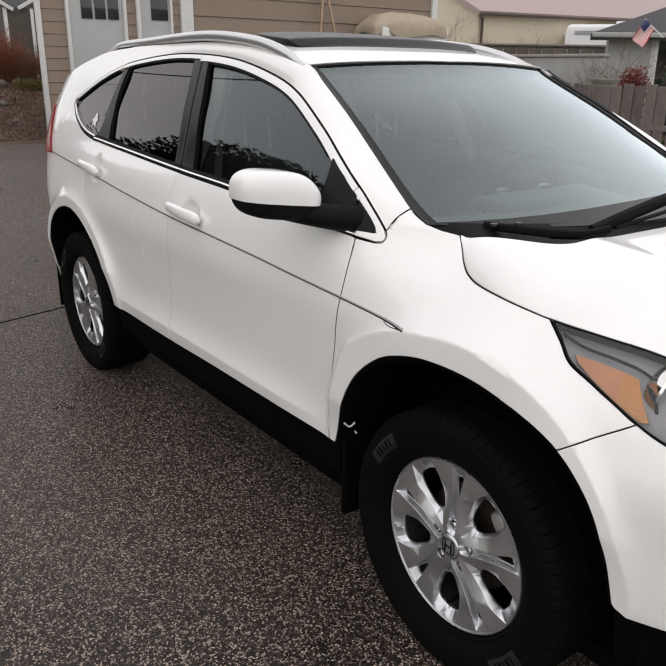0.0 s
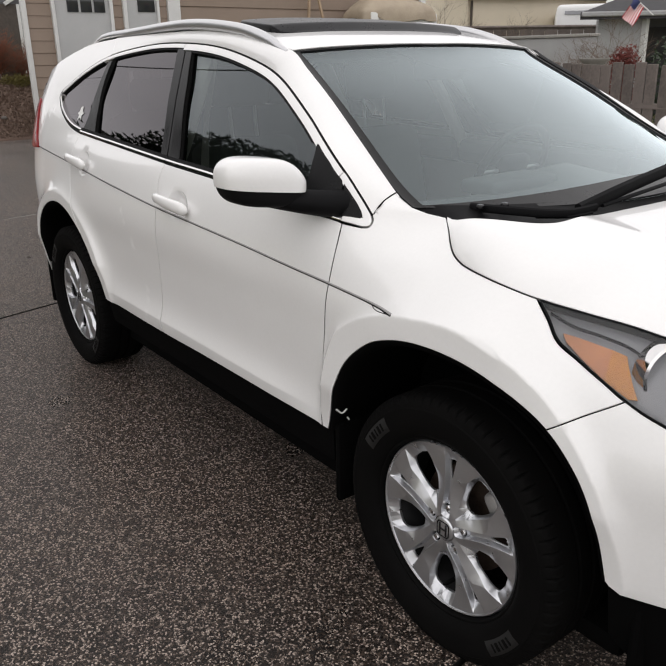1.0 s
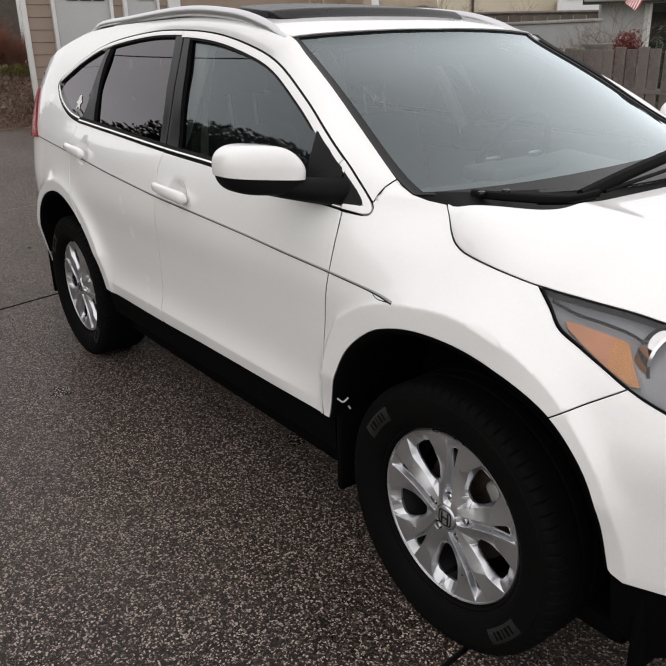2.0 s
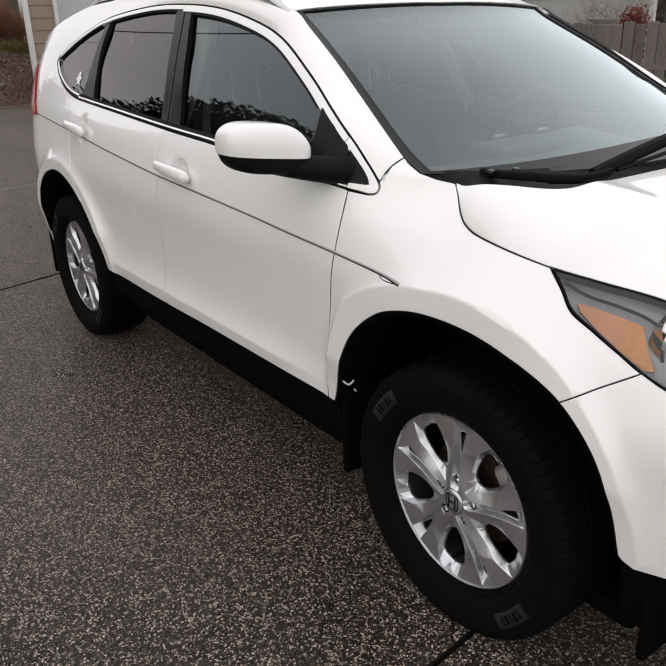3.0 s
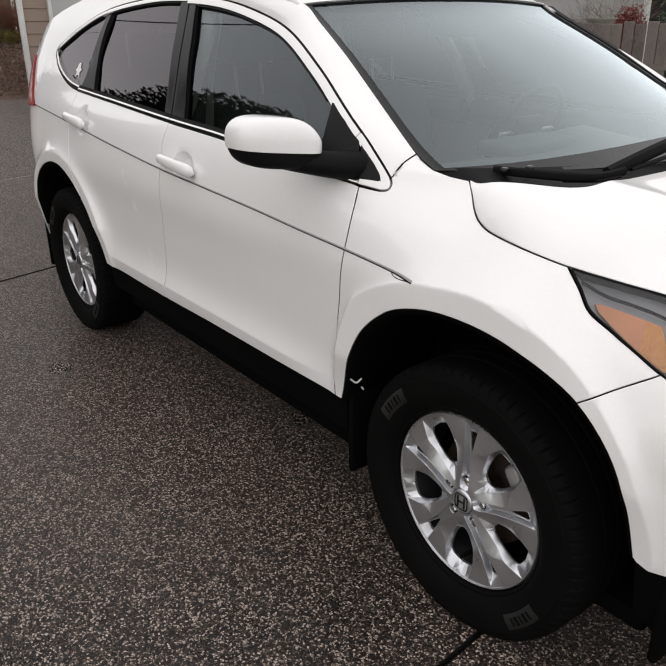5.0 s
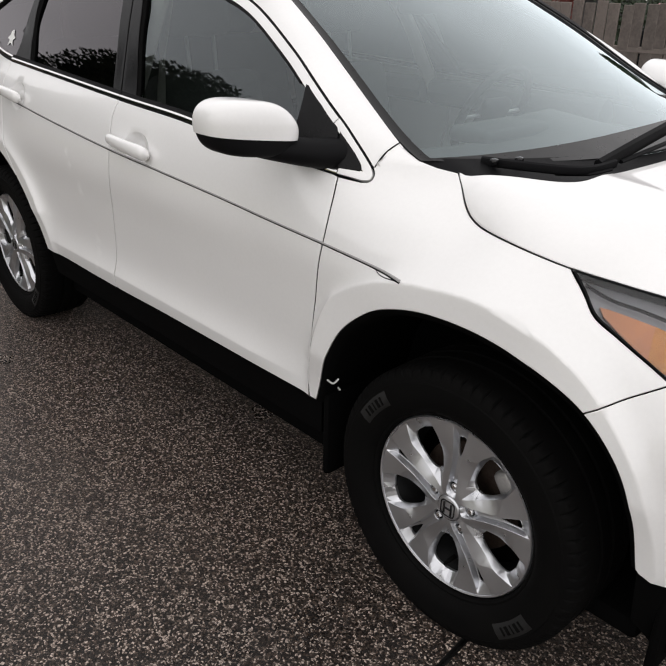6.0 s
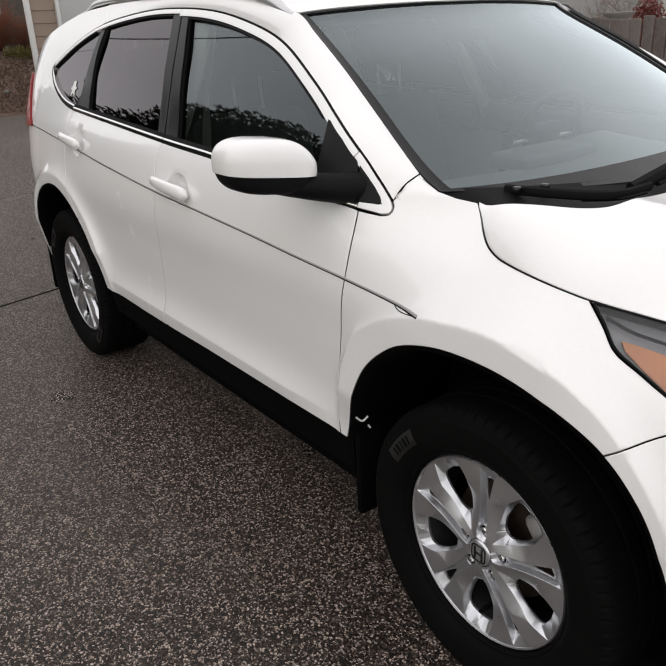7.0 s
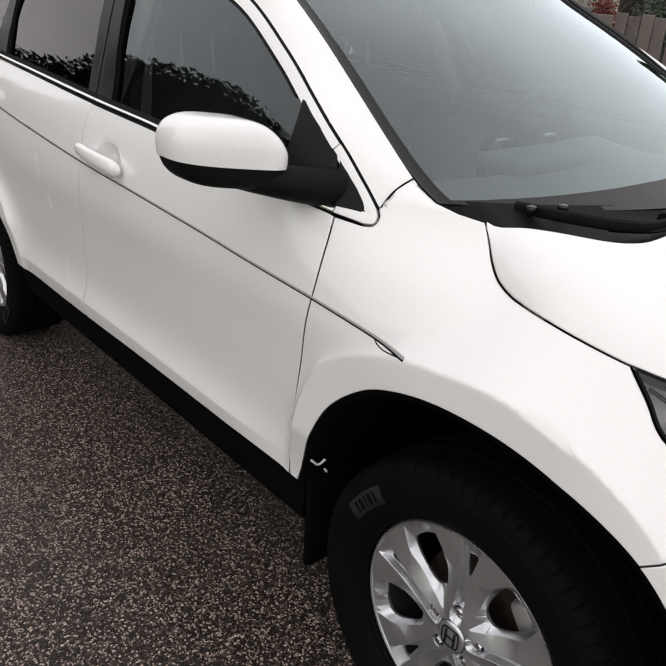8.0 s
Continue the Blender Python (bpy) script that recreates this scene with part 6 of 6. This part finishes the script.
part("wall", box_mesh("wall", (5, .2, 2.2), a0 + e * 3.0 - nrm * 1.2 + Vector((0, 0, 1.05)), SLATE, .01, 1, turn), h)
part("porch_door", box_mesh("porch_door", (.5, .06, 1.9), a0 + e * 1.5 - nrm * 1.06 + Vector((0, 0, 1.0)), SHINGLE, .01, 1, turn), h, "dark porch doorway")
part("window", box_mesh("window", (.7, .06, 1.0), a0 + e * 2.6 - nrm * 1.06 + Vector((0, 0, 1.5)), DARKPANE, .01, 1, turn), h)
for s in (.86, 2.1):
    part("porch_post", bar("porch_post", WHITEWOOD, a0 + e * s + nrm * .1, a0 + e * s + nrm * .1 + Vector((0, 0, 2.15)), .1), h)
part("gutter", box_mesh("gutter", (5.2, .10, .09), a0 + e * 2.2 + nrm * .42 + Vector((0, 0, 2.15)), GREYWALL, .02, 1, turn), h, "pale gutter along the eave")
bm = bmesh.new()
q = [a0 - e * .42 + nrm * .42 + Vector((0, 0, 2.18)), a0 + e * 5 + nrm * .42 + Vector((0, 0, 2.18)), a0 + e * 6 - nrm * 3.2 + Vector((0, 0, 3.12)), a0 + e * 2.6 - nrm * 3.2 + Vector((0, 0, 3.12))]
f = bm.faces.new([bm.verts.new(p) for p in q])
got = bmesh.ops.extrude_face_region(bm, geom=[f])
bmesh.ops.translate(bm, vec=(0, 0, -.12), verts=[v for v in got["geom"] if isinstance(v, bmesh.types.BMVert)])
part("roof", from_bm("roof", bm, SHINGLE, False), h, "dark grey shingle roof")


def build_flag():
    """Striped flag on a slanting white pole at the porch."""
    f = thing("porch_flag", (-6.3, 9.6, 1.6), "striped red and white flag with a blue corner on a pole", "flag")
    top, foot = Vector((-6.33, 9.63, 2.30)), Vector((-6.16, 9.72, 2.13))
    part("pole", sweep("pole", [top, foot + (foot - top) * .6], .009, WHITEWOOD, 8), f)
    along, down = (foot - top) * .85, Vector((-.04, -.22, -.29))
    for s in range(13):
        for k0, k1, mat in ((0.0, .42, FLAGBLUE if s < 7 else None), (.42 if s < 7 else 0.0, 1.0, FLAGRED if s % 2 == 0 else FLAGWHITE)):
            if mat is None:
                continue
            verts, faces = [], []
            for j in range(9):
                for b in (s / 13, (s + 1) / 13):
                    v = k0 + (k1 - k0) * j / 8
                    p = top + along * b + down * v + Vector((.03, -.03, 0)) * math.sin(5 * b + 4 * v)
                    verts.append(tuple(p))
            verts += [(x + .003, y + .003, z) for x, y, z in verts]
            faces = [(2 * j, 2 * j + 1, 2 * j + 3, 2 * j + 2) for j in range(8)] + [(18 + 2 * j, 18 + 2 * j + 2, 18 + 2 * j + 3, 18 + 2 * j + 1) for j in range(8)]
            part("stripe" if mat is not FLAGBLUE else "canton", mesh_object("stripe", verts, faces, mat), f)


build_flag()
ff = thing("far_fence", (-11.3, 13.4, .3), "distant grey board fence before the barn", "fence")
p0, p1 = Vector((-12.6, 11.9, 0)), Vector((-10.2, 14.7, 0))
e = (p1 - p0).normalized()
turn = Matrix.Rotation(math.atan2(e.y, e.x), 4, "Z")
bm = bmesh.new()
rounded_box(bm, (.29, .03, 1.75), (0, 0, .9), .006, 1)
fb = from_bm("board", bm, FENCEWOOD)
for i in range(int((p1 - p0).length / .3)):
    part("board", fb, ff, basis=Matrix.Translation(p0 + e * .3 * i + Vector((0, 0, .27))) @ turn)
part("cap_rail", bar("cap_rail", FENCEWOOD, p0 + Vector((0, 0, 2.07)), p1 + Vector((0, 0, 2.05)), .06, .1), ff)
pw = thing("garden_wall", (-8.2, 9.5, 0), "low pale rendered garden wall beyond the fence", "garden wall")
part("wall", box_mesh("wall", (2.4, .18, 1.74), (-8.1, 9.5, .87), GREYWALL, .02), pw)
part("coping", box_mesh("coping", (2.46, .24, .05), (-8.1, 9.5, 1.765), STONE, .012), pw, "flat stone coping")
for k, (x, y, s, m, label) in enumerate(((-10.2, 12.0, 1.5, 0, "bare ornamental shrub before the barn"), (-5.3, 6.5, 1.05, 3, "bare tan shrub behind the fence"), (-5.75, 6.7, 1.15, 3, "bare tan shrub behind the fence"), (-6.6, 9.0, 1.35, 0, "bare young tree before the bungalow"), (-11.3, 10.2, 1.75, 0, "bare shrub beside the house"), (-11.0, 9.7, 1.7, 2, "bare shrub beside the house"))):
    ob = thing("bare_shrub", (x, y, .1), label, "shrub", "bare shrubs beyond the fence")
    part("branch_crown", shrubs[m], ob, basis=Matrix.Translation((x, y, .1)) @ Matrix.Rotation(k * 1.3, 4, "Z") @ Matrix.Scale(s, 4))
ob = thing("red_shrub", (-5.05, 7.55, .2), "clipped dark red shrub behind the fence", "shrub")
part("foliage", leaf_mesh("foliage", REDLEAF, [((-5.05 + dx, 7.55 + dy, 1.1 + dz), (.12, .12, .22)) for dx in (-.06, .06) for dy in (-.06, .08) for dz in (-.6, -.3, 0, .25)], 4500, .024, 31), ob)
ob = thing("green_shrub", (-4.3, 8.3, .2), "dark green shrub behind the fence", "shrub")
part("foliage", leaf_mesh("foliage", LEAF, [((-4.3 + dx, 8.3 + dy, 1.2 + dz), (.4, .4, .4)) for dx in (-.3, .3) for dy in (-.2, .3) for dz in (-.4, .1)], 5000, .035, 32), ob)
b = thing("bird_bath", (-3.95, 5.3, 0), "weathered stone bird bath behind the fence", "bird bath")
part("bowl", lathe("bowl", [(.0001, 0), (.09, .0), (.11, .025), (.155, .06), (.16, .075), (.145, .072), (.001, .05)], STONE, 28), b, basis=Matrix.Translation((-3.95, 5.3, 1.36)) @ Matrix.Rotation(radians(90), 4, "X"))
part("pedestal", sweep("pedestal", [(-3.95, 5.3, 0), (-3.95, 5.3, .7), (-3.95, 5.3, 1.37)], .085, STONE, 16, taper=lambda s: 1.2 - 1.2 * s * (1 - s) * 2), b)
v = thing("red_tractor", (-2.3, 6.6, 0), "red painted garden tractor behind the fence", "tractor")
part("bonnet", box_mesh("bonnet", (1.0, .55, .35), (-2.2, 6.7, 1.30), REDPAINT, .08, 4), v)
part("fender", box_mesh("fender", (.7, .9, .18), (-3.0, 6.9, 1.28), REDPAINT, .08, 4), v)
part("chassis", box_mesh("chassis", (1.8, .4, .5), (-2.6, 6.8, .85), TRIM, .05, 2), v)
for x in (-3.1, -2.0):
    part("tyre", lathe("tyre", [(.15, -.1), (.40, -.12), (.45, -.06), (.45, .06), (.40, .12), (.15, .1)], RUBBER, 32), v, basis=Matrix.Translation((x, 6.45, .45)))
# evergreen trees far behind
for i, (x, y, hgt) in enumerate(((-9.5, 24.0, 5.6), (-6.0, 26.0, 6.2), (-13.5, 29.0, 7.0))):
    tr = thing("conifer", (x, y, 0), "tall dark evergreen tree in the distance", "tree", "distant evergreens")
    part("trunk", sweep("trunk", [(x, y, 0), (x + .1, y, hgt * .5), (x, y, hgt)], .25, BARK, 8, taper=lambda s: 1 - .85 * s), tr)
    blobs = [((x + 1.6 * (1 - z) * math.cos(9 * z + i), y + 1.6 * (1 - z) * math.sin(9 * z + i), hgt * z), (1.5 * (1.1 - z), 1.5 * (1.1 - z), .7)) for z in np.linspace(.22, .97, 18)]
    part("crown", leaf_mesh("crown", LEAF, blobs, 7000, .16, 50 + i), tr)
